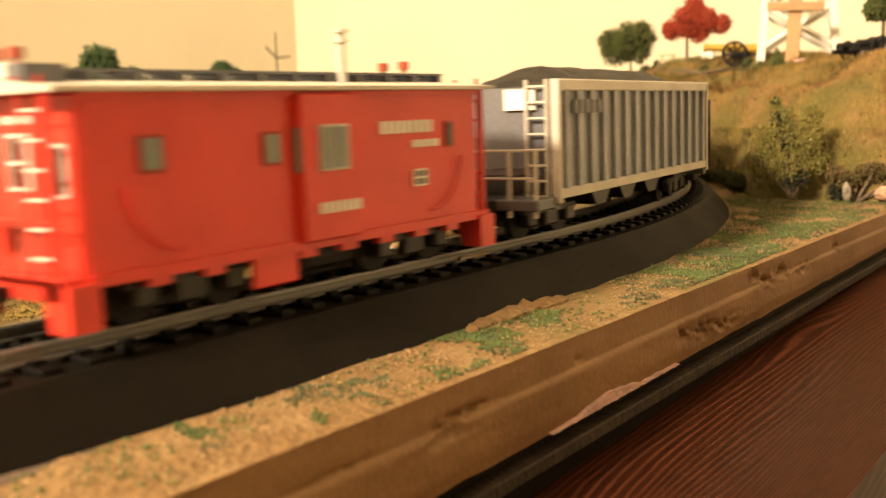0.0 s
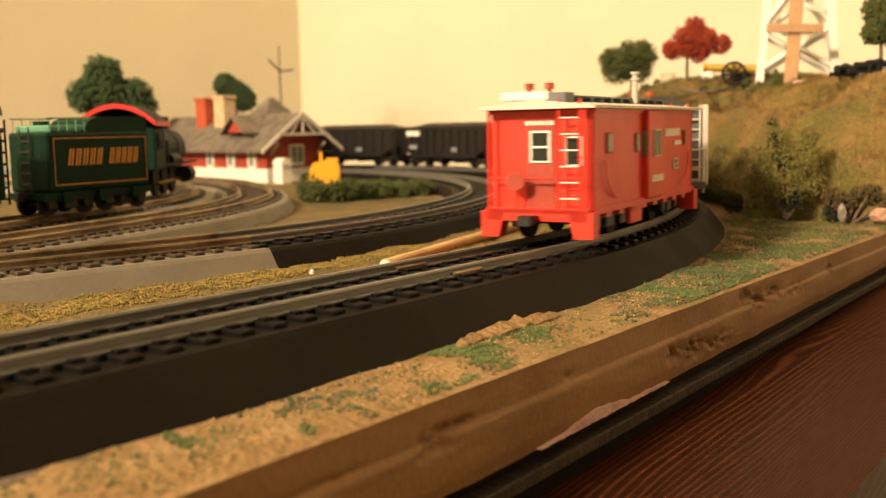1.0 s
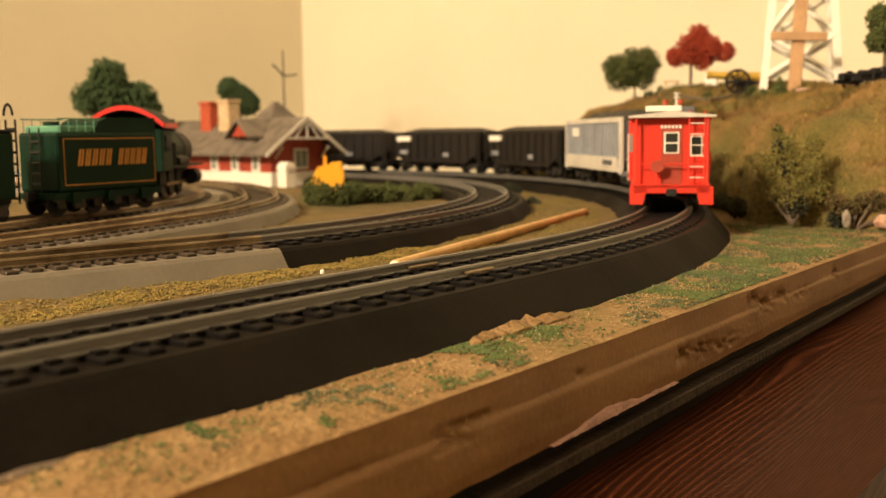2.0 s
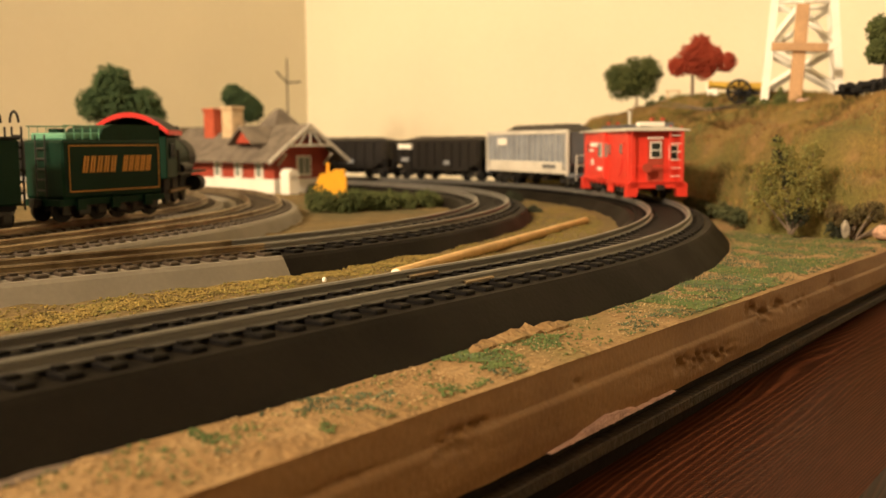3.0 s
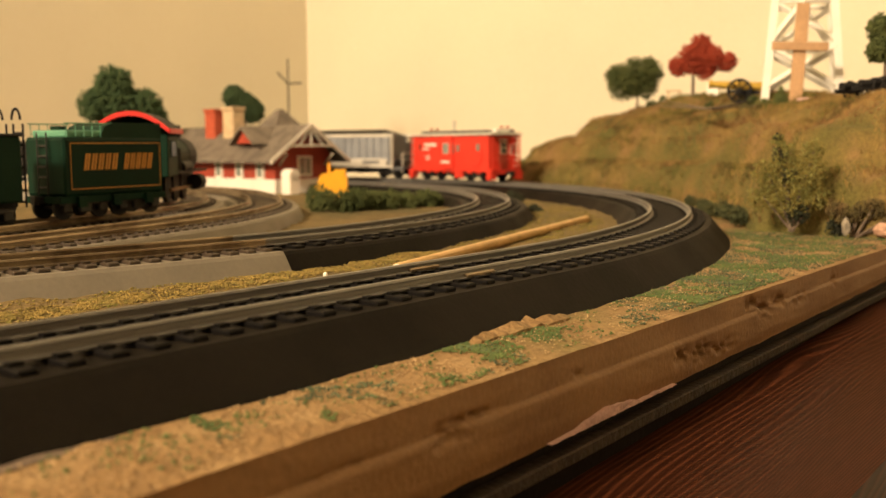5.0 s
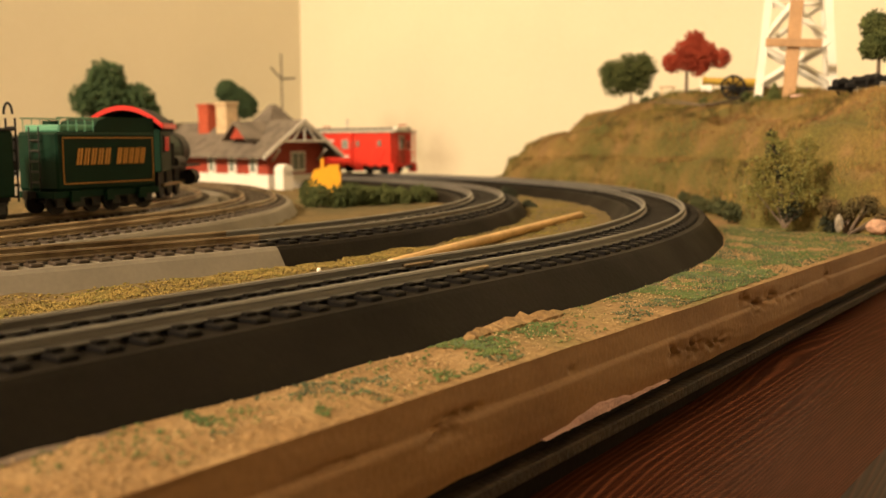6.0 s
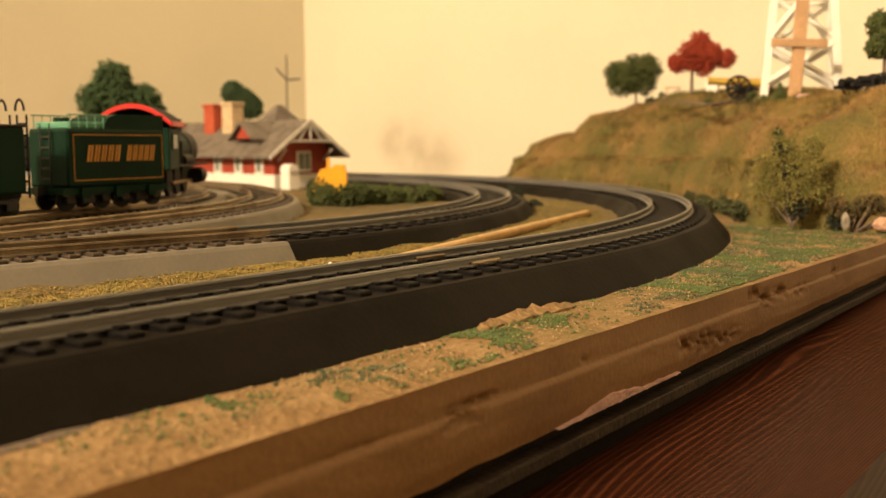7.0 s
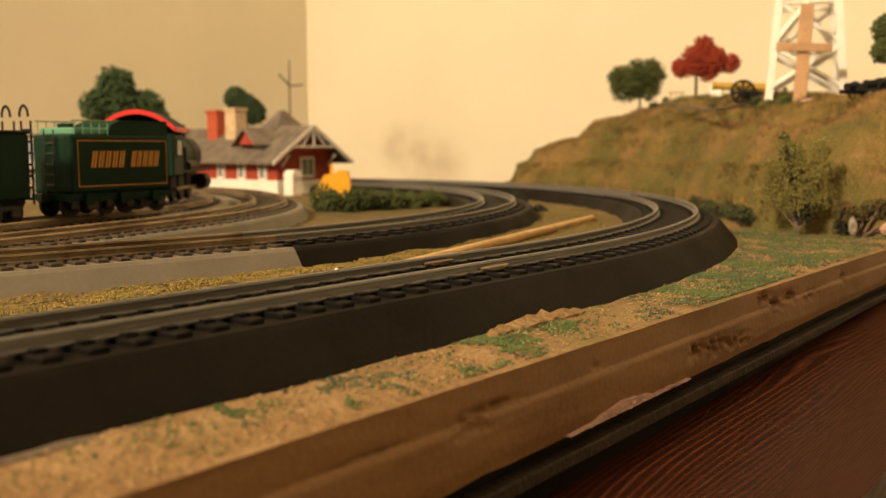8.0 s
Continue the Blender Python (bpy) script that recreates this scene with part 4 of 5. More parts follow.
depot()
p = thing("depot_platform", "pale concrete depot platform", "platform", m=pose(-0.606, 0.572, -0.004, 0, 0, -9))
part("slab", B(-0.27, 0.026, -0.014, 0.050, 0.0, 0.0038, bevel=0.0006), stone_tan, p)
h = thing("platform_shed", "small white round-topped hut beside the depot", "hut", m=pose(-0.588, 0.572, -0.0005, 0, 0, -9))
bm = B(-0.006, 0.006, -0.005, 0.005, 0, 0.016, bevel=0.0005)
rod(bm, (-0.006, 0, 0.016), (0.006, 0, 0.016), 0.005, 16)
part("body", bm, white_paint, h)
y = thing("yellow_bin", "bright yellow plastic loader with a small stack", "machine", m=pose(-0.541, 0.568, -0.001, 0, 0, 40))
bm = poly(bmesh.new(), [(-0.014, 0), (0.014, 0), (0.014, 0.016), (0.004, 0.020), (-0.006, 0.018)], "y", -0.007, 0.007)
part("body", bm, yellow_paint, y)
part("stack", rod(bmesh.new(), (0.0, 0, 0.018), (0.0, 0, 0.0265), 0.0012, 8), yellow_paint, y)
part("cab", B(0.004, 0.013, -0.0065, 0.0065, 0.012, 0.0215, bevel=0.0006), yellow_paint, y)


# ---- the green engine and its tender ----
def tender(m):
    c = thing("tender", "dark green engine tender with gold lettering", "tender", m=m)
    w, L, zb, zs = 0.0165, 0.088, 0.0095, 0.0335
    part("body", B(-w, w, 0, L, zb, zs, bevel=0.0012), green_paint, c)
    bm = poly(bmesh.new(), [(0.030, zs - 0.001), (L, zs - 0.001), (L, zs + 0.0062), (0.044, zs + 0.0062), (0.036, zs + 0.0045)], "x", -w + 0.001, w - 0.001)
    part("coal_bunker", bm, green_paint, c)
    part("deck", B(-w + 0.002, w - 0.002, 0.004, L - 0.006, zs, zs + 0.0028, bevel=0.0006), green_light, c, "pale green tender deck")
    part("frame", B(-w + 0.001, w - 0.001, -0.003, L + 0.003, 0.0068, zb), green_paint, c)
    part("water_hatch", rod(bmesh.new(), (0, 0.012, zs), (0, 0.012, zs + 0.0045), 0.0050, 16), green_paint, c)
    for k in (-1, 1):
        f = k * (w + 0.0002)
        bm = bmesh.new()
        for z in (zb + 0.003, zs - 0.0025):
            box(bm, f - 0.0002, f + 0.0002, 0.005, L - 0.003, z - 0.0002, z + 0.0002)
        for y in (0.005, L - 0.003):
            box(bm, f - 0.0002, f + 0.0002, y - 0.0002, y + 0.0002, zb + 0.003, zs - 0.0025)
        part("gold_line", bm, gold, c)
        # lettering as bars of its size
        for first, last in ((0.0155, 0.0455), (0.0505, 0.0775)):
            bm = bmesh.new()
            gap = (last - first) / 5
            for i in range(5):
                u = first + i * gap
                for e in (0, 0.42):
                    v = u + e * gap
                    poly(bm, [(v, 0.0200), (v + gap * 0.26, 0.0200), (v + gap * 0.26 + 0.0022, 0.0268), (v + 0.0022, 0.0268)], "x", f - 0.00025, f + 0.00025)
            part("lettering", bm, gold, c, "slanted gold lettering drawn as bars")
        bm = bmesh.new()
        for y in np.arange(0.004, 0.034, 0.007):
            rod(bm, (k * (w - 0.001), y, zs), (k * (w - 0.001), y, zs + 0.0055), 0.0003, 5)
        rod(bm, (k * (w - 0.001), 0.002, zs + 0.0055), (k * (w - 0.001), 0.036, zs + 0.0055), 0.0003, 5)
        part("deck_railing", bm, green_light, c)
        for y in (0.010, 0.040, 0.070):
            part("step", B(k * w - 0.001, k * w + 0.001, y, y + 0.007, 0.0050, zb), green_paint, c)
    bm = bmesh.new()
    for x in (-0.004, 0.004):
        rod(bm, (x, -0.002, 0.006), (x, -0.002, zs + 0.002), 0.0005)
    for z in np.arange(0.009, zs, 0.0042):
        rod(bm, (-0.004, -0.002, z), (0.004, -0.002, z), 0.0004)
    part("ladder", bm, truck_black, c)
    coupler(c, -0.003, -1)
    bogie(c, 0.020)
    bogie(c, 0.068)
    return c


def engine(m):
    c = thing("steam_engine", "dark green steam engine with red-edged cab roof", "locomotive", m=m)
    w, zb = 0.0165, 0.0140
    bm = B(-w, w, 0.0, 0.028, zb, 0.0345, bevel=0.0006)
    part("cab", bm, green_paint, c)
    pts = [(u * (w + 0.002), 0.0372 + 0.0085 * (1 - u * u)) for u in np.linspace(-1, 1, 15)]
    pts2 = pts + [(u, z - 0.0016) for u, z in pts[::-1]]
    part("cab_roof", poly(bmesh.new(), pts2, "y", -0.006, 0.030), gun_black, c)
    pts3 = [(u * 1.01, z + 0.0003) for u, z in pts] + [(u * 1.01, z - 0.0019) for u, z in pts[::-1]]
    part("roof_edge", poly(bmesh.new(), pts3, "y", -0.0072, -0.0058), red_trim, c, "bright red rear roof edge")
    for k in (-1, 1):
        part("roof_edge", B(k * (w + 0.0022) - 0.0004, k * (w + 0.0022) + 0.0004, -0.0058, 0.0300, 0.0352, 0.0376), red_trim, c, "bright red side roof edge")
    part("cab_front", poly(bmesh.new(), [(-w, 0.034), (w, 0.034)] + [(u * 0.9, z - 0.001) for u, z in pts[::-1]], "y", 0.024, 0.027), green_paint, c)
    for k in (-1, 1):
        n = part("window", B(k * w - 0.0005, k * w + 0.0005, 0.006, 0.020, 0.0235, 0.0320), green_paint, c)
        part("pane", B(k * w - 0.0007, k * w + 0.0007, 0.007, 0.019, 0.0243, 0.0312), glass_dark, n)
    part("boiler", rod(bmesh.new(), (0, 0.028, 0.0235), (0, 0.118, 0.0235), 0.0105, 24), green_paint, c, smooth=False)
    part("smokebox", rod(bmesh.new(), (0, 0.1, 0.0235), (0, 0.124, 0.0235), 0.0109, 24), gun_black, c)
    for y, h, r in ((0.044, 0.0385, 0.0035), (0.070, 0.0380, 0.0045), (0.113, 0.0410, 0.0036)):
        part("dome" if y < 0.1 else "smoke_stack", rod(bmesh.new(), (0, y, 0.030), (0, y, h), r, 16), green_paint if y < 0.1 else gun_black, c)
    part("running_board", B(-w, w, 0.028, 0.124, 0.0150, 0.0162), gun_black, c)
    part("frame", B(-0.008, 0.008, -0.004, 0.126, 0.0060, 0.0140), gun_black, c)
    for k in (-1, 1):
        for y in (0.034, 0.058, 0.082):
            bm = rod(bmesh.new(), (k * 0.0078, y, 0.0090), (k * 0.0100, y, 0.0090), 0.0090, 24)
            part("driving_wheel", bm, gun_black, c)
        part("side_rod", B(k * 0.0110 - 0.0006, k * 0.0110 + 0.0006, 0.034, 0.104, 0.0060, 0.0075), nickel, c, "bare metal side rod")
        part("cylinder", rod(bmesh.new(), (k * 0.0130, 0.098, 0.0090), (k * 0.0130, 0.114, 0.0090), 0.0045, 16), gun_black, c)
        part("air_pump", rod(bmesh.new(), (k * 0.0140, 0.036, 0.0165), (k * 0.0140, 0.036, 0.0280), 0.0026, 12), gun_black, c)
        part("reservoir", rod(bmesh.new(), (k * 0.0135, 0.050, 0.0180), (k * 0.0135, 0.078, 0.0180), 0.0030, 12), gun_black, c)
    bm = rod(bmesh.new(), (0, 0.124, 0.0275), (0, 0.128, 0.0275), 0.0035, 12)
    part("headlight", bm, white_paint, c)
    return c


def coach(m):
    c = thing("freight_car", "dark green car end with ladder and hoop rails", "freight car", m=m)
    part("body", B(-0.0165, 0.0165, -0.09, 0.0, 0.0100, 0.0350, bevel=0.0008), green_paint, c)
    part("roof", B(-0.017, 0.017, -0.091, 0.001, 0.0350, 0.0362, bevel=0.0006), gun_black, c)
    bm = bmesh.new()
    for x in (-0.0100, 0.0000, 0.0060, 0.0140):
        rod(bm, (x, 0.003, 0.008), (x, 0.003, 0.0400), 0.0006)
    for z in np.arange(0.010, 0.040, 0.0044):
        rod(bm, (0.0060, 0.003, z), (0.0140, 0.003, z), 0.0005)
    for xc in (-0.0050, 0.0100):
        prev = None
        for i in range(11):
            a = math.pi * i / 10
            q = (xc + 0.0036 * math.cos(a), 0.002, 0.0415 + 0.0042 * math.sin(a))
            if prev:
                rod(bm, prev, q, 0.0006)
            prev = q
    part("ladder", bm, gun_black, c)
    part("underframe", B(-0.010, 0.010, -0.09, 0.0, 0.007, 0.010), gun_black, c)
    bogie(c, -0.018)
    bogie(c, -0.072)
    return c


def narrow(c, k, long):
    """Bring a standing car to its true width and length."""
    for o in c.children:
        if o.name.startswith("truck"):
            o.location.y *= long
    done = set()
    for o in c.children_recursive:
        if o.data not in done:
            done.add(o.data)
            o.data.transform(Matrix.Diagonal((k, 1 if o.name.startswith("truck") or o.parent.name.startswith("truck") else long, 1, 1)))


t1 = tender(pose(-0.3768, 0.2347, RAIL, 0, 0, 9))
narrow(t1, 0.69, 0.615)
e1 = engine(pose(-0.4180, 0.3060, RAIL + 0.0005, 0, 0, 40))
narrow(e1, 1.0, 0.78)
c1 = coach(pose(-0.3733, 0.2150, RAIL - 0.0015, 0, 0, 8))
narrow(c1, 0.69, 0.8)


# ---- trees ----
def clumpy(name, blobs, seed, size, count, material, parent, label=""):
    """A crown of many small tilted leaf clumps around blobs (x, y, z, r)."""
    rnd = random.Random(seed)
    bm = bmesh.new()
    weights = [b[3] ** 2 for b in blobs]
    for _ in range(count):
        x, y, z, r = rnd.choices(blobs, weights)[0]
        d = Vector((rnd.gauss(0, 1), rnd.gauss(0, 1), rnd.gauss(0, 1))).normalized() * r * (rnd.random() ** 0.35) * rnd.uniform(0.8, 1.1)
        s = size * rnd.uniform(0.5, 1.3)
        m = Matrix.Translation((x + d.x, y + d.y, z + d.z)) @ Euler((rnd.random() * 6, rnd.random() * 6, rnd.random() * 6)).to_matrix().to_4x4() @ Matrix.Diagonal((s, s * rnd.uniform(0.6, 1), s * rnd.uniform(0.5, 0.9), 1))
        bmesh.ops.create_icosphere(bm, subdivisions=1, radius=1.0, matrix=m) if count < 200 else tetra(bm, m)
    return part(name, bm, material, parent, label)


def tetra(bm, m):
    v = [bm.verts.new(m @ Vector(q)) for q in ((1, 0, 0), (-1, 0, 0), (0, 1, 0), (0, -1, 0), (0, 0, 1), (0, 0, -1))]
    for a, b in ((0, 2), (2, 1), (1, 3), (3, 0)):
        bm.faces.new((v[a], v[b], v[4]))
        bm.faces.new((v[b], v[a], v[5]))


def tree(place, label, trunk_h, blobs, material, seed, size=0.0022, count=900, r=0.0016, group=""):
    c = thing("tree", label, "tree", group, m=pose(*place))
    bm = rod(bmesh.new(), (0, 0, -0.004), (0, 0, trunk_h), r, 8, r * 0.7)
    rnd = random.Random(seed)
    for x, y, z, q in blobs:
        rod(bm, (0, 0, trunk_h * rnd.uniform(0.6, 1)), (x, y, z), r * 0.6, 6, r * 0.25)
    part("trunk", bm, bark, c)
    clumpy("crown", blobs, seed, size, count, material, c)
    return c



TREE_A = [(-0.8096, 0.563, 0.0957, 0.0184), (-0.8199, 0.5496, 0.0765, 0.0159), (-0.8067, 0.5688, 0.0794, 0.0196), (-0.7953, 0.5851, 0.0771, 0.0171), (-0.8154, 0.5557, 0.0843, 0.0153), (-0.7904, 0.5925, 0.0667, 0.0122)]
TREE_B = [(-0.7968, 0.6955, 0.0884, 0.0122), (-0.7905, 0.7033, 0.081, 0.0135), (-0.7851, 0.7097, 0.0742, 0.0122)]
TREE_C = [(-0.3888, 0.7565, 0.0868, 0.0136), (-0.3786, 0.7613, 0.0936, 0.0158), (-0.3692, 0.7657, 0.0956, 0.0113), (-0.3929, 0.754, 0.0938, 0.0102), (-0.3726, 0.7648, 0.0844, 0.0102), (-0.3702, 0.7657, 0.1036, 0.0059)]
TREE_D = [(-0.3035, 0.713, 0.1101, 0.0083), (-0.3085, 0.7118, 0.1002, 0.0118), (-0.2974, 0.7166, 0.0999, 0.0108), (-0.3196, 0.7072, 0.0955, 0.0067), (-0.2864, 0.7213, 0.0975, 0.0074), (-0.3011, 0.7156, 0.0926, 0.0081), (-0.3179, 0.7078, 0.0929, 0.0056)]
TREE_E = [(-0.1424, 0.5697, 0.0977, 0.0079), (-0.1444, 0.5703, 0.0862, 0.0064), (-0.1383, 0.5715, 0.0903, 0.0107)]


def plant(label, foot, blobs, material, seed, size, count, r):
    x, y, z = foot
    return tree((x, y, z), label, blobs[0][2] - z - 0.004, [(a - x, b - y, c - z, d) for a, b, c, d in blobs], material, seed, size, count, r)


plant("dark green clumpy foam tree behind the engine", (-0.806, 0.568, 0.0), TREE_A, leaf_far, 3, 0.0017, 6500, 0.0022)
plant("dark green foam tree behind the depot", (-0.790, 0.703, 0.0), TREE_B, leaf_far, 4, 0.0016, 4200, 0.0018)
plant("round dark green foam tree on the hilltop", (-0.3788, 0.7626, hill_z(-0.3788, 0.7626) - 0.001), TREE_C, leaf_green, 5, 0.0010, 6500, 0.0011)
plant("rust red autumn foam tree on the hilltop", (-0.3089, 0.713, hill_z(-0.3089, 0.713) - 0.001), TREE_D, leaf_red, 6, 0.0009, 6500, 0.0014)
plant("dark green foam tree at the hill's end", (-0.1404, 0.5709, hill_z(-0.1404, 0.5709) - 0.001), TREE_E, leaf_green, 7, 0.0010, 3500, 0.0012)

# slim mast with crossed arms behind the depot
v = thing("mast", "thin dark mast with crossed arms behind the depot", "mast", m=pose(-0.7955, 0.7697, 0.0))
part("pole", rod(bmesh.new(), (0, 0, 0), (0, 0, 0.1318), 0.0011, 8, 0.0007), wire, v)
part("arm", rod(bmesh.new(), (-0.0073, -0.0085, 0.1175), (0.0, 0, 0.1050), 0.0009, 6), wire, v)
part("arm", rod(bmesh.new(), (0, 0, 0.1050), (0.0100, 0.0104, 0.1063), 0.0009, 6), wire, v)


# ---- on the hilltop ----
def strut(bm, p, q, r):
    return rod(bm, p, q, r, 4)


def lattice_tower():
    c = thing("lattice_tower", "white lattice tower with zigzag bracing on the hilltop", "tower", m=pose(-0.2198, 0.6819, hill_z(-0.2198, 0.6819), 0, 0, 20) @ Matrix.Scale(1.52, 4))
    w, t, h = 0.0150, 0.0088, 0.075
    for i, (sx, sy) in enumerate(((-1, -1), (1, -1), (1, 1), (-1, 1))):
        bm = bmesh.new()
        strut(bm, (sx * w, sy * w, -0.004), (sx * t, sy * t, h), 0.0023)
        part("leg", bm, white_paint, c)
    def on(sx, sy, f):
        k = w + (t - w) * f
        return Vector((sx * k, sy * k, h * f))
    ring = [(-1, -1), (1, -1), (1, 1), (-1, 1)]
    for i in range(4):
        a, b = ring[i], ring[(i + 1) % 4]
        for n in range(4):
            f0, f1 = n * 0.25 + 0.02, (n + 1) * 0.25
            bm = bmesh.new()
            strut(bm, on(*a, f0), (on(*a, f1) + on(*b, f1)) / 2 if n % 2 else on(*b, f1), 0.0017)
            part("brace", bm, white_paint, c)
            bm = bmesh.new()
            strut(bm, on(*b, f0), on(*a, f1), 0.0012)
            part("brace", bm, white_paint, c)
            bm = bmesh.new()
            strut(bm, on(*a, f1), on(*b, f1), 0.0010)
            part("girt", bm, white_paint, c)
    return c


lattice_tower()
k = thing("wooden_cross", "plain pine cross standing before the white tower", "cross", m=pose(-0.208, 0.6357, hill_z(-0.208, 0.6357) - 0.001, 0, 3, 20) @ Matrix.Scale(1.30, 4))
part("post", B(-0.0030, 0.0030, -0.0016, 0.0016, -0.003, 0.0450, bevel=0.0003), wood_strip, k)
part("beam", B(-0.0125, 0.0125, -0.0034, -0.0017, 0.0228, 0.0268, bevel=0.0003), wood_strip, k)


def cannon(place, turn, barrel_mat, label, size=1.0):
    c = thing("cannon", label, "cannon", m=pose(*place, 0, 0, turn) @ Matrix.Scale(size, 4))
    bm = rod(bmesh.new(), (-0.009, 0, 0.0065), (0.012, 0, 0.0080), 0.0021, 14, 0.0015)
    rod(bm, (0.0115, 0, 0.0080), (0.0130, 0, 0.0081), 0.0019, 14)
    rod(bm, (-0.0100, 0, 0.0064), (-0.0088, 0, 0.0066), 0.0023, 14)
    part("barrel", bm, barrel_mat, c)
    bm = B(-0.014, 0.002, -0.0012, 0.0012, 0.0030, 0.0052, bevel=0.0003)
    part("trail", bm, gun_black, c)
    for s in (-1, 1):
        bm = bmesh.new()
        y = s * 0.0042
        for i in range(16):
            a, b = i / 16 * 2 * math.pi, (i + 1) / 16 * 2 * math.pi
            rod(bm, (0.0048 * math.cos(a), y, 0.0048 + 0.0048 * math.sin(a)), (0.0048 * math.cos(b), y, 0.0048 + 0.0048 * math.sin(b)), 0.0006, 5)
        for i in range(8):
            a = i / 8 * 2 * math.pi
            rod(bm, (0, y, 0.0048), (0.0046 * math.cos(a), y, 0.0048 + 0.0046 * math.sin(a)), 0.0004, 4)
        part("wheel", bm, gun_black, c)
    part("axle", rod(bmesh.new(), (0, -0.0048, 0.0048), (0, 0.0048, 0.0048), 0.0007), gun_black, c)
    return c


cannon((-0.2588, 0.6752, hill_z(-0.2588, 0.6752) - 0.0005), 200, brass, "toy cannon with a bright brass barrel on black wheels", 1.55)
cannon((-0.1520, 0.5614, hill_z(-0.1520, 0.5614) - 0.0005), 60, gun_black, "black toy cannon with spoked wheels on the hilltop", 1.0)
cannon((-0.1405, 0.5600, hill_z(-0.1405, 0.5600) - 0.0005), 40, gun_black, "black toy cannon with spoked wheels on the hilltop", 1.0)
q = thing("bench_table", "small pale grey picnic table on the hilltop", "table", m=pose(-0.3316, 0.7297, hill_z(-0.3316, 0.7297) - 0.0005, 0, 0, 20))
part("top", B(-0.006, 0.006, -0.003, 0.003, 0.0055, 0.0064), stone_tan, q)
for s in (-1, 1):
    part("leg", B(s * 0.0042 - 0.0006, s * 0.0042 + 0.0006, -0.002, 0.002, 0, 0.0055), stone_tan, q)
q = thing("white_marker", "small white block on the hilltop grass", "block", m=pose(-0.2925, 0.7117, hill_z(-0.2925, 0.7117) - 0.0005))
part("block", B(-0.0045, 0.0045, -0.002, 0.002, 0, 0.0085, bevel=0.0003), white_paint, q)


# ---- bushes ----
def bush(name, label, place, blobs, material, seed, size, count):
    c = thing(name, label, "bush", m=pose(*place))
    x, y, z = place
    bm = bmesh.new()
    rnd = random.Random(seed)
    for a, b, d, r in blobs:
        rod(bm, (rnd.uniform(-0.001, 0.001), rnd.uniform(-0.001, 0.001), -0.001), (a - x, b - y, d - z), 0.0007, 5, 0.0003)
    part("twig", bm, bark, c)
    clumpy("leaves", [(a - x, b - y, d - z, r) for a, b, d, r in blobs], seed, size, count, material, c)
    return c


BUSH = [(-0.1537, 0.4604, 0.0324, 0.0071), (-0.1603, 0.458, 0.0248, 0.0074), (-0.1466, 0.4626, 0.0249, 0.0098), (-0.1507, 0.4609, 0.0147, 0.0098), (-0.1622, 0.457, 0.0146, 0.0069), (-0.1425, 0.4641, 0.035, 0.0057), (-0.1567, 0.4594, 0.04, 0.0034), (-0.1405, 0.4641, 0.0149, 0.0063)]
b = bush("bush", "tall olive bush with dark twigs at the hill's foot", (-0.1500, 0.4600, 0.0), BUSH, leaf_olive, 11, 0.00062, 2600)
clumpy("dark_leaves", [(-0.0060, 0.0, 0.034, 0.0040), (-0.0020, 0.0, 0.024, 0.0040), (-0.0070, -0.001, 0.041, 0.0020), (0.002, 0.0, 0.008, 0.006)], 12, 0.0007, 700, leaf_dark, b)
clumpy("pale_leaves", [(x + 0.1500, y - 0.4610, z, r) for x, y, z, r in BUSH], 13, 0.0006, 1500, leaf_sage, b)
rnd = random.Random(21)
low = [(-0.2640 + 0.0640 * f + rnd.uniform(-0.003, 0.003), 0.6040 - 0.088 * f + rnd.uniform(-0.003, 0.003), 0.0005 + rnd.uniform(0, 0.003), rnd.uniform(0.0025, 0.0052)) for f in np.linspace(-0.15, 1.25, 16)]
bush("low_bush", "row of dark green low bushes along the hill's foot", (-0.230, 0.580, -0.002), low, leaf_low, 22, 0.0009, 2600)
low = [(-0.1330 + 0.022 * f + rnd.uniform(-0.002, 0.002), 0.4640 + 0.010 * f + rnd.uniform(-0.003, 0.003), 0.004 + rnd.uniform(0, 0.010) * (1 - 0.5 * f), rnd.uniform(0.0028, 0.0050)) for f in np.linspace(0, 1, 9)]
bush("low_bush", "dark olive scrub against the hill's foot", (-0.125, 0.466, -0.002), low, leaf_scrub, 24, 0.0007, 1100)
low = [(-0.4150 + 0.026 * f + rnd.uniform(-0.010, 0.008), 0.432 + 0.080 * f + rnd.uniform(-0.006, 0.006), 0.003 + rnd.uniform(0, 0.004) * (1.2 - f), rnd.uniform(0.0055, 0.0085) * (1.15 - 0.3 * f)) for f in np.linspace(0, 1, 26)]
bush("low_bush", "spreading dark green lichen bush between the tracks", (-0.405, 0.470, -0.002), low, leaf_green, 23, 0.0009, 8000)
for n, (x, y, r) in enumerate(((-0.3132, 0.503, 0.0035), (-0.398, 0.6075, 0.0060), (-0.385, 0.590, 0.0045), (-0.1330, 0.470, 0.005), (-0.1150, 0.476, 0.004))):
    bush("low_bush", "small dark green tuft on the ground", (x, y, -0.001), [(x, y, 0.001, r), (x + r * 0.8, y + r * 0.4, 0.0, r * 0.7)], leaf_dark if n < 4 else leaf_olive, 30 + n, 0.0009, 260)
low = [(x, y, hill_z(x, y) + 0.0008, r) for x, y, r in ((-0.3569, 0.7444, 0.0048), (-0.3425, 0.7336, 0.0046), (-0.2873, 0.694, 0.0038), (-0.2693, 0.6724, 0.0036), (-0.2453, 0.6652, 0.0041), (-0.259, 0.7582, 0.0048), (-0.2297, 0.646, 0.0043))]
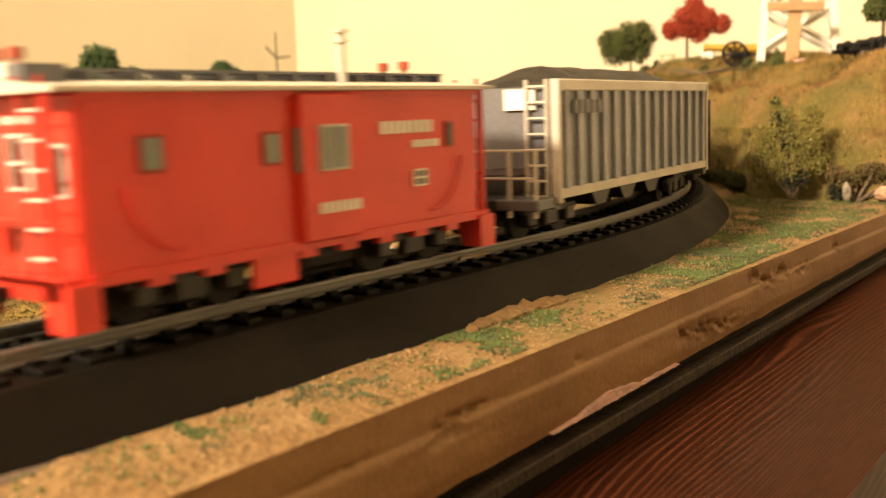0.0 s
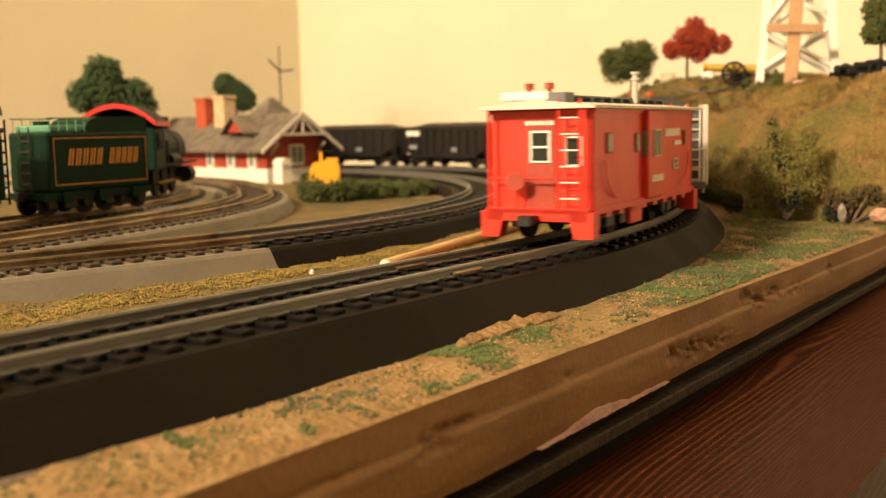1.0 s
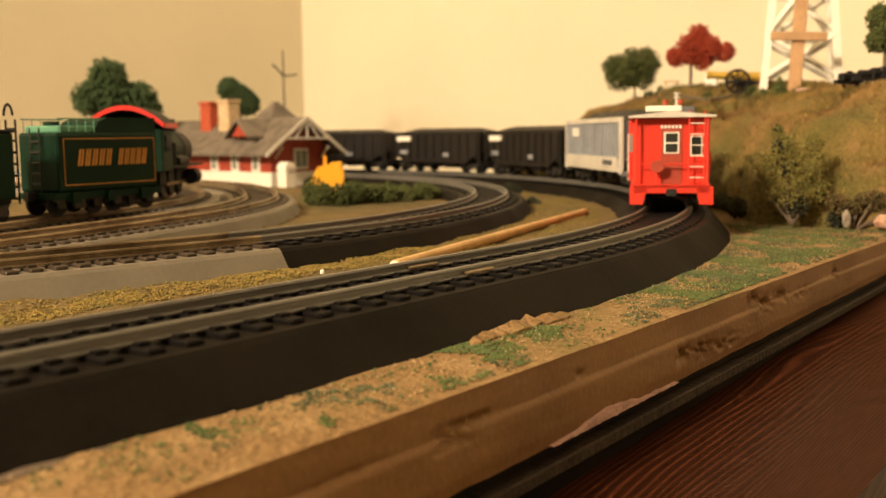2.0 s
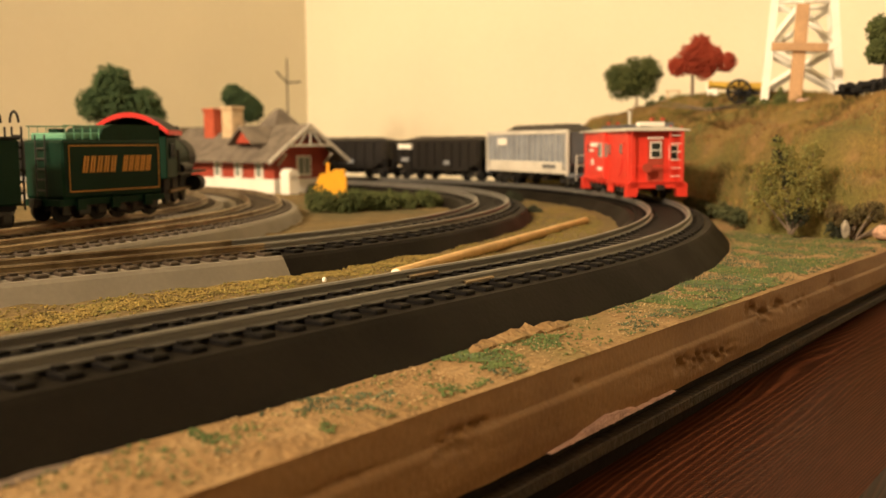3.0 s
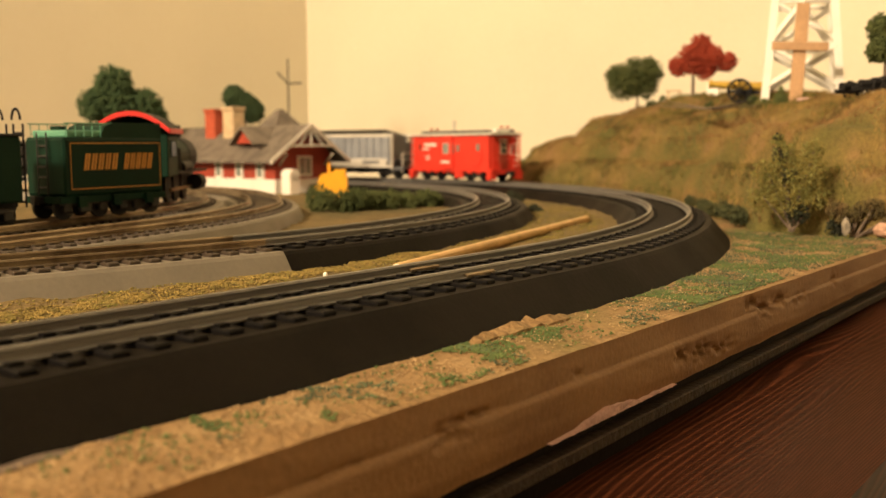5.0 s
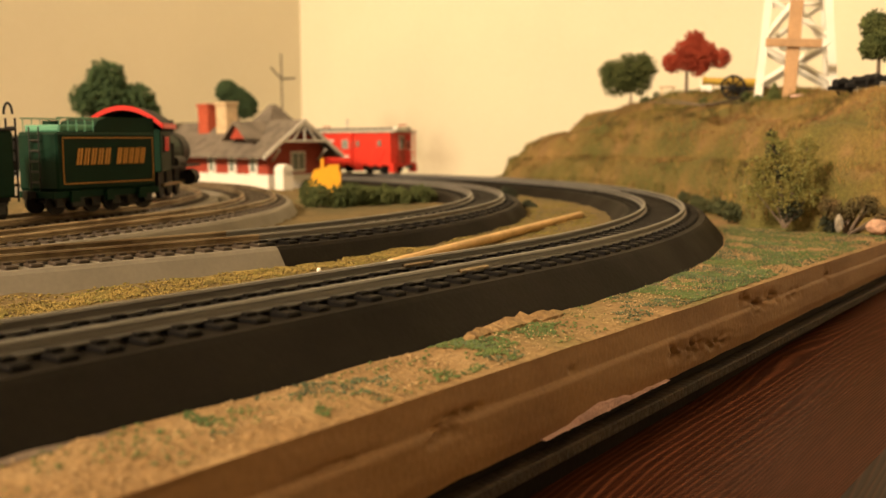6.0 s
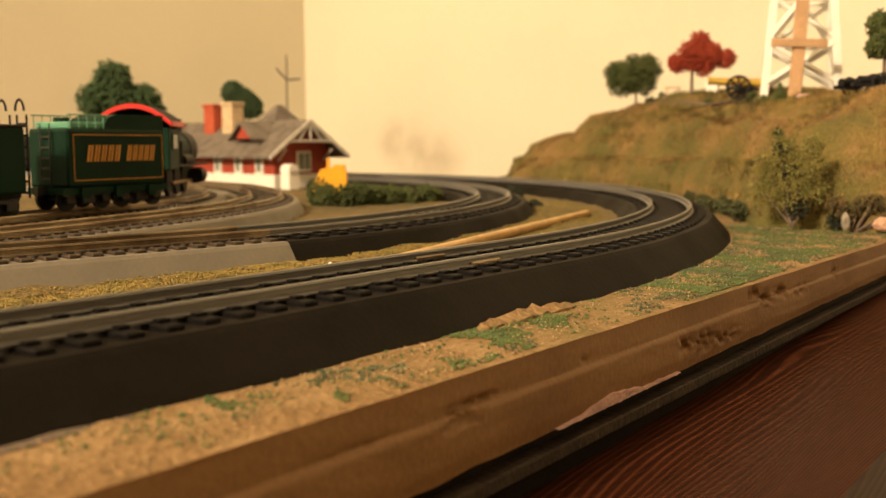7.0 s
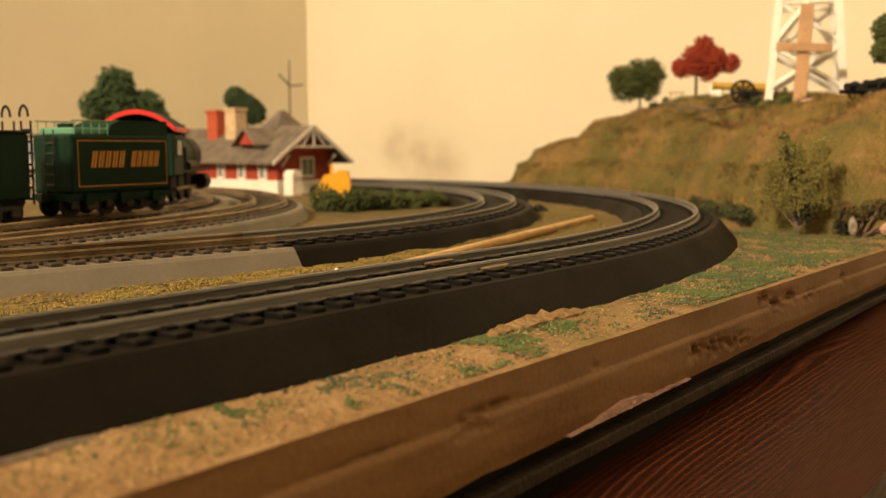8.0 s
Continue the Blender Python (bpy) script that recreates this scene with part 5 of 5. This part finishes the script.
bush("low_bush", "dark green grass tufts along the hill crest", (-0.240, 0.580, 0.060), low, leaf_green, 41, 0.0009, 1100)
bush("small_conifer", "small dark green conifer beside the white tower", (-0.2164, 0.6335, hill_z(-0.2164, 0.6335)), [(-0.2164, 0.6335, hill_z(-0.2164, 0.6335) + d, r) for d, r in ((0.002, 0.0045), (0.005, 0.0034), (0.008, 0.0022), (0.0105, 0.0010))], leaf_green, 42, 0.0008, 420)


# ---- stones, sticks and scraps ----
def pebble(place, size, material, label, seed):
    bm = bmesh.new()
    bmesh.ops.create_icosphere(bm, subdivisions=2, radius=1.0)
    for v in bm.verts:
        v.co *= 1 + 0.25 * noise.noise(v.co * 1.7 + Vector((seed, 0, 0)))
        v.co = Vector((v.co.x * size[0], v.co.y * size[1], v.co.z * size[2]))
    ob = part("stone", bm, material, None, smooth=False)
    ob.matrix_world = pose(*place)
    return tagged(ob, label, "stone")


pebble((-0.1265, 0.4600, 0.0022), (0.0020, 0.0018, 0.0040), rock_grey, "pale grey upright stone at the hill's foot", 1)
pebble((-0.1120, 0.4660, 0.0012), (0.0050, 0.0036, 0.0034), rock_pink, "pinkish bare rock at the hill's foot", 2)
pebble((-0.2085, 0.2230, 0.0008), (0.0008, 0.0007, 0.0008), white_paint, "tiny white stone by the track", 3)
pebble((-0.1967, 0.6215, hill_z(-0.1967, 0.6215)), (0.0060, 0.0030, 0.0012), pink_foam, "bare pinkish patch of the hill crest", 4)
d = thing("wooden_dowel", "bare round wooden stick lying beside the track", "stick")
part("stick", rod(bmesh.new(), (-0.1940, 0.2390, 0.0019), (-0.2500, 0.4520, 0.0012), 0.0019, 12), bamboo, d)
part("tip", rod(bmesh.new(), (-0.1940, 0.2390, 0.0019), (-0.1938, 0.2382, 0.0019), 0.0016, 12), white_paint, d, "pale cut end")


def flake(name, label, pts, z, h, material, category):
    """A torn strip lying along the foot of the roadbed."""
    bm = bmesh.new()
    top, bot = [], []
    for i, (x, y, w) in enumerate(pts):
        j = 0.0006 * noise.noise(Vector((x * 900, y * 900, 0)))
        e = max(0.12, math.sin(math.pi * min(0.97, (i + 0.6) / len(pts))) ** 0.8) * (0.85 + 0.5 * noise.noise(Vector((i * 0.7, h * 900, 3))))
        top.append((bm.verts.new((x - w / 2, y, z + h * e + j)), bm.verts.new((x + w / 2, y, z + h * e * 0.55 + j))))
        bot.append((bm.verts.new((x - w / 2, y, z - 0.001)), bm.verts.new((x + w / 2 + 0.0004, y, z - 0.001))))
    for a, b, c, d in zip(top, top[1:], bot, bot[1:]):
        bm.faces.new((a[0], a[1], b[1], b[0]))
        bm.faces.new((a[1], c[1], d[1], b[1]))
        bm.faces.new((a[0], b[0], d[0], c[0]))
    bm.faces.new((top[0][0], bot[0][0], bot[0][1], top[0][1]))
    bm.faces.new((top[-1][1], bot[-1][1], bot[-1][0], top[-1][0]))
    bmesh.ops.recalc_face_normals(bm, faces=bm.faces)
    return tagged(part(name, bm, material), label, category)


flake("torn_strip", "torn tan cardboard strip lifted at the roadbed's foot", [(-0.1235 + 0.0006 * math.sin(i), 0.176 + i * 0.0026, 0.0010 + 0.0030 * math.sin(math.pi * min(1, i / 19)) ** 0.7) for i in range(20)], -0.0035, 0.0030, ground_mat, "scrap")
flake("thin_strip", "thin brown strip along the roadbed's foot", [(-0.1240 - 0.00004 * i, 0.030 + i * 0.004, 0.0014) for i in range(19)], -0.0035, 0.0016, bark, "scrap")
flake("thin_strip", "thin brown strip along the roadbed's foot", [(-0.1246 - 0.0026 * (i / 9) ** 2, 0.252 + i * 0.006, 0.0014) for i in range(9)], -0.0035, 0.0014, bark, "scrap")


# ---- bare foam where the paint came off ----
def bare_patch():
    bm = bmesh.new()
    rows = []
    for i in range(41):
        f = i / 40
        y = 0.1775 + 0.058 * f
        h = 0.0021 * max(0.06, math.exp(-((f - 0.42) / 0.20) ** 2) + 0.10 + 0.25 * noise.noise(Vector((f * 14, 0, 2))))
        rows.append([bm.verts.new((EDGE + 0.0016 + 0.0004 * noise.noise(Vector((f * 30, k, 5))), y, FOAM_LOW + FOAM_RISE * (y - 0.2) + 0.0002 + h * k / 4)) for k in range(5)])
    for p, q in zip(rows, rows[1:]):
        for k in range(4):
            bm.faces.new((p[k], p[k + 1], q[k + 1], q[k]))
    ret = bmesh.ops.extrude_face_region(bm, geom=bm.faces[:])
    bmesh.ops.translate(bm, verts=[v for v in ret["geom"] if isinstance(v, bmesh.types.BMVert)], vec=(-0.0016, 0, 0))
    bmesh.ops.recalc_face_normals(bm, faces=bm.faces)
    return bm


tagged(part("bare_foam_patch", bare_patch(), pink_foam), "bare pink foam where the brown paint came off", "foam board", kind="structure")


# ---- loose flock and grass, too fine to count ----
def scatter(name, label, material, spots, size, seed, flat=0.7):
    rnd = random.Random(seed)
    verts, faces = [], []
    for x, y, z in spots:
        s = size * rnd.uniform(0.45, 1.3)
        e = Euler((rnd.random() * 6, rnd.random() * 6, rnd.random() * 6)).to_matrix()
        n = len(verts)
        for v in ((1, 0, 0), (-1, 0, 0), (0, 1, 0), (0, -1, 0), (0, 0, 1), (0, 0, -1)):
            w = e @ (Vector(v) * s * rnd.uniform(0.6, 1.2))
            verts.append((x + w.x, y + w.y, z + w.z * flat))
        for a, b in ((0, 2), (2, 1), (1, 3), (3, 0)):
            faces.append((n + a, n + b, n + 4))
            faces.append((n + b, n + a, n + 5))
    me = bpy.data.meshes.new(name)
    me.from_pydata(verts, [], faces)
    me.materials.append(material)
    return tagged(new(name, me), label, "ground cover", kind="stuff")


def blades(name, label, material, spots, length, seed):
    rnd = random.Random(seed)
    verts, faces = [], []
    for x, y, z in spots:
        a, l = rnd.random() * 6.28, length * rnd.uniform(0.5, 1.3)
        w = l * 0.09
        dx, dy = rnd.gauss(0, 0.35) * l, rnd.gauss(0, 0.35) * l
        n = len(verts)
        verts += [(x - w * math.cos(a), y - w * math.sin(a), z - 0.0004), (x + w * math.cos(a), y + w * math.sin(a), z - 0.0004), (x + dx, y + dy, z + l * 0.9), (x - w * math.sin(a), y + w * math.cos(a), z - 0.0004)]
        faces += [(n, n + 1, n + 2), (n + 1, n + 3, n + 2), (n + 3, n, n + 2)]
    me = bpy.data.meshes.new(name)
    me.from_pydata(verts, [], faces)
    me.materials.append(material)
    return tagged(new(name, me), label, "ground cover", kind="stuff")


rnd = random.Random(77)


def strip_spots(n, y0, y1, cut, seed, freq=55.0):
    out = []
    r = random.Random(seed)
    while len(out) < n:
        y = r.uniform(y0, y1)
        edge = CX + math.sqrt(max(0.0, (R1 + 0.026) ** 2 - max(0.0, y - CY) ** 2))
        x = r.uniform(edge, EDGE - 0.002)
        if noise.noise(Vector((x * freq, y * freq, seed))) + 0.4 * noise.noise(Vector((x * 200, y * 200, seed))) > cut:
            out.append((x, y, ground_z(x, y) + 0.0003))
    return out


scatter("green_flock", "scattered green flock crumbs on the sandy ground", tuft_green, strip_spots(1900, 0.10, 0.30, 0.24, 1) + strip_spots(900, 0.06, 0.30, 0.0, 8, 90.0) + strip_spots(9000, 0.26, 0.48, -0.05, 2), 0.00036, 1)
scatter("dark_flock", "scattered dark green flock crumbs on the sandy ground", tuft_dark, strip_spots(900, 0.09, 0.30, 0.18, 3) + strip_spots(3200, 0.24, 0.48, 0.0, 4), 0.00036, 2)
scatter("pale_grit", "scattered pale tan grit on the sandy ground", sand_pale, strip_spots(2600, 0.03, 0.47, -0.1, 5), 0.00028, 3)
blades("grass_sprigs", "thin upright green grass sprigs", tuft_dark, [(-0.1285 + rnd.gauss(0, 0.001), 0.1545 + rnd.gauss(0, 0.002), -0.003) for _ in range(30)] + strip_spots(900, 0.27, 0.47, -0.05, 6), 0.0014, 4)
blades("straw_sprigs", "thin dry straw-coloured grass sprigs", sand_pale, strip_spots(400, 0.26, 0.48, -0.2, 7), 0.0011, 14)


def loop_spots(n, lo, hi, y0, y1, seed, cut=-0.1):
    out = []
    r = random.Random(seed)
    while len(out) < n:
        y = r.uniform(y0, y1)
        g = r.uniform(lo, hi)
        if y < CY:
            x = CX + R1 + g
        else:
            if y - CY > R1 + g:
                continue
            x = CX + math.sqrt((R1 + g) ** 2 - (y - CY) ** 2)
        if noise.noise(Vector((x * 60, y * 60, seed))) > cut:
            out.append((x, y, ground_z(x, y) + 0.0003))
    return out


scatter("yellow_crumbs", "yellow ground crumbs piled between the roadbeds", crumb_tan, loop_spots(7000, -0.076, -0.062, 0.06, 0.30, 11, -0.6) + loop_spots(5000, -0.085, -0.03, 0.06, 0.55, 12), 0.00044, 5)
scatter("olive_crumbs", "olive ground crumbs between the roadbeds", leaf_olive, loop_spots(3500, -0.085, -0.03, 0.1, 0.6, 13), 0.0005, 6)


def hill_spots(n, seed, cut, freq=24.0, low=0.0):
    out = []
    r = random.Random(seed)
    while len(out) < n:
        x, y = r.uniform(-0.54, EDGE - 0.001), r.uniform(0.43, 0.84)
        z = hill_z(x, y)
        if z > low and noise.noise(Vector((x * freq, y * freq, z * freq * 1.6 + seed))) > cut:
            out.append((x, y, z))
    return out


dry = mat("dry golden grass", (0.33, 0.222, 0.068), 0.9, vary=0.3, scale=60)
rust = mat("rusty dry grass", (0.29, 0.160, 0.060), 0.9, vary=0.3, scale=60)
moss = mat("olive moss grass", (0.140, 0.135, 0.026), 0.9, vary=0.3, scale=60)
blades("dry_grass", "dry golden static grass on the hillside", dry, hill_spots(22000, 51, -0.05), 0.0030, 8)
blades("rust_grass", "rusty brown static grass on the hillside", rust, hill_spots(18000, 52, 0.0), 0.0028, 9)
blades("moss_grass", "olive green static grass on the hillside", moss, hill_spots(24000, 53, 0.0, 18.0), 0.0030, 10)
scatter("hill_crumbs", "brown crumbs over the hillside", rust, hill_spots(2500, 54, 0.1), 0.0010, 11)

pebble((-0.500, 0.440, 0.0005), (0.012, 0.008, 0.005), stone_tan, "pale rounded rock inside the siding", 6)
motions()
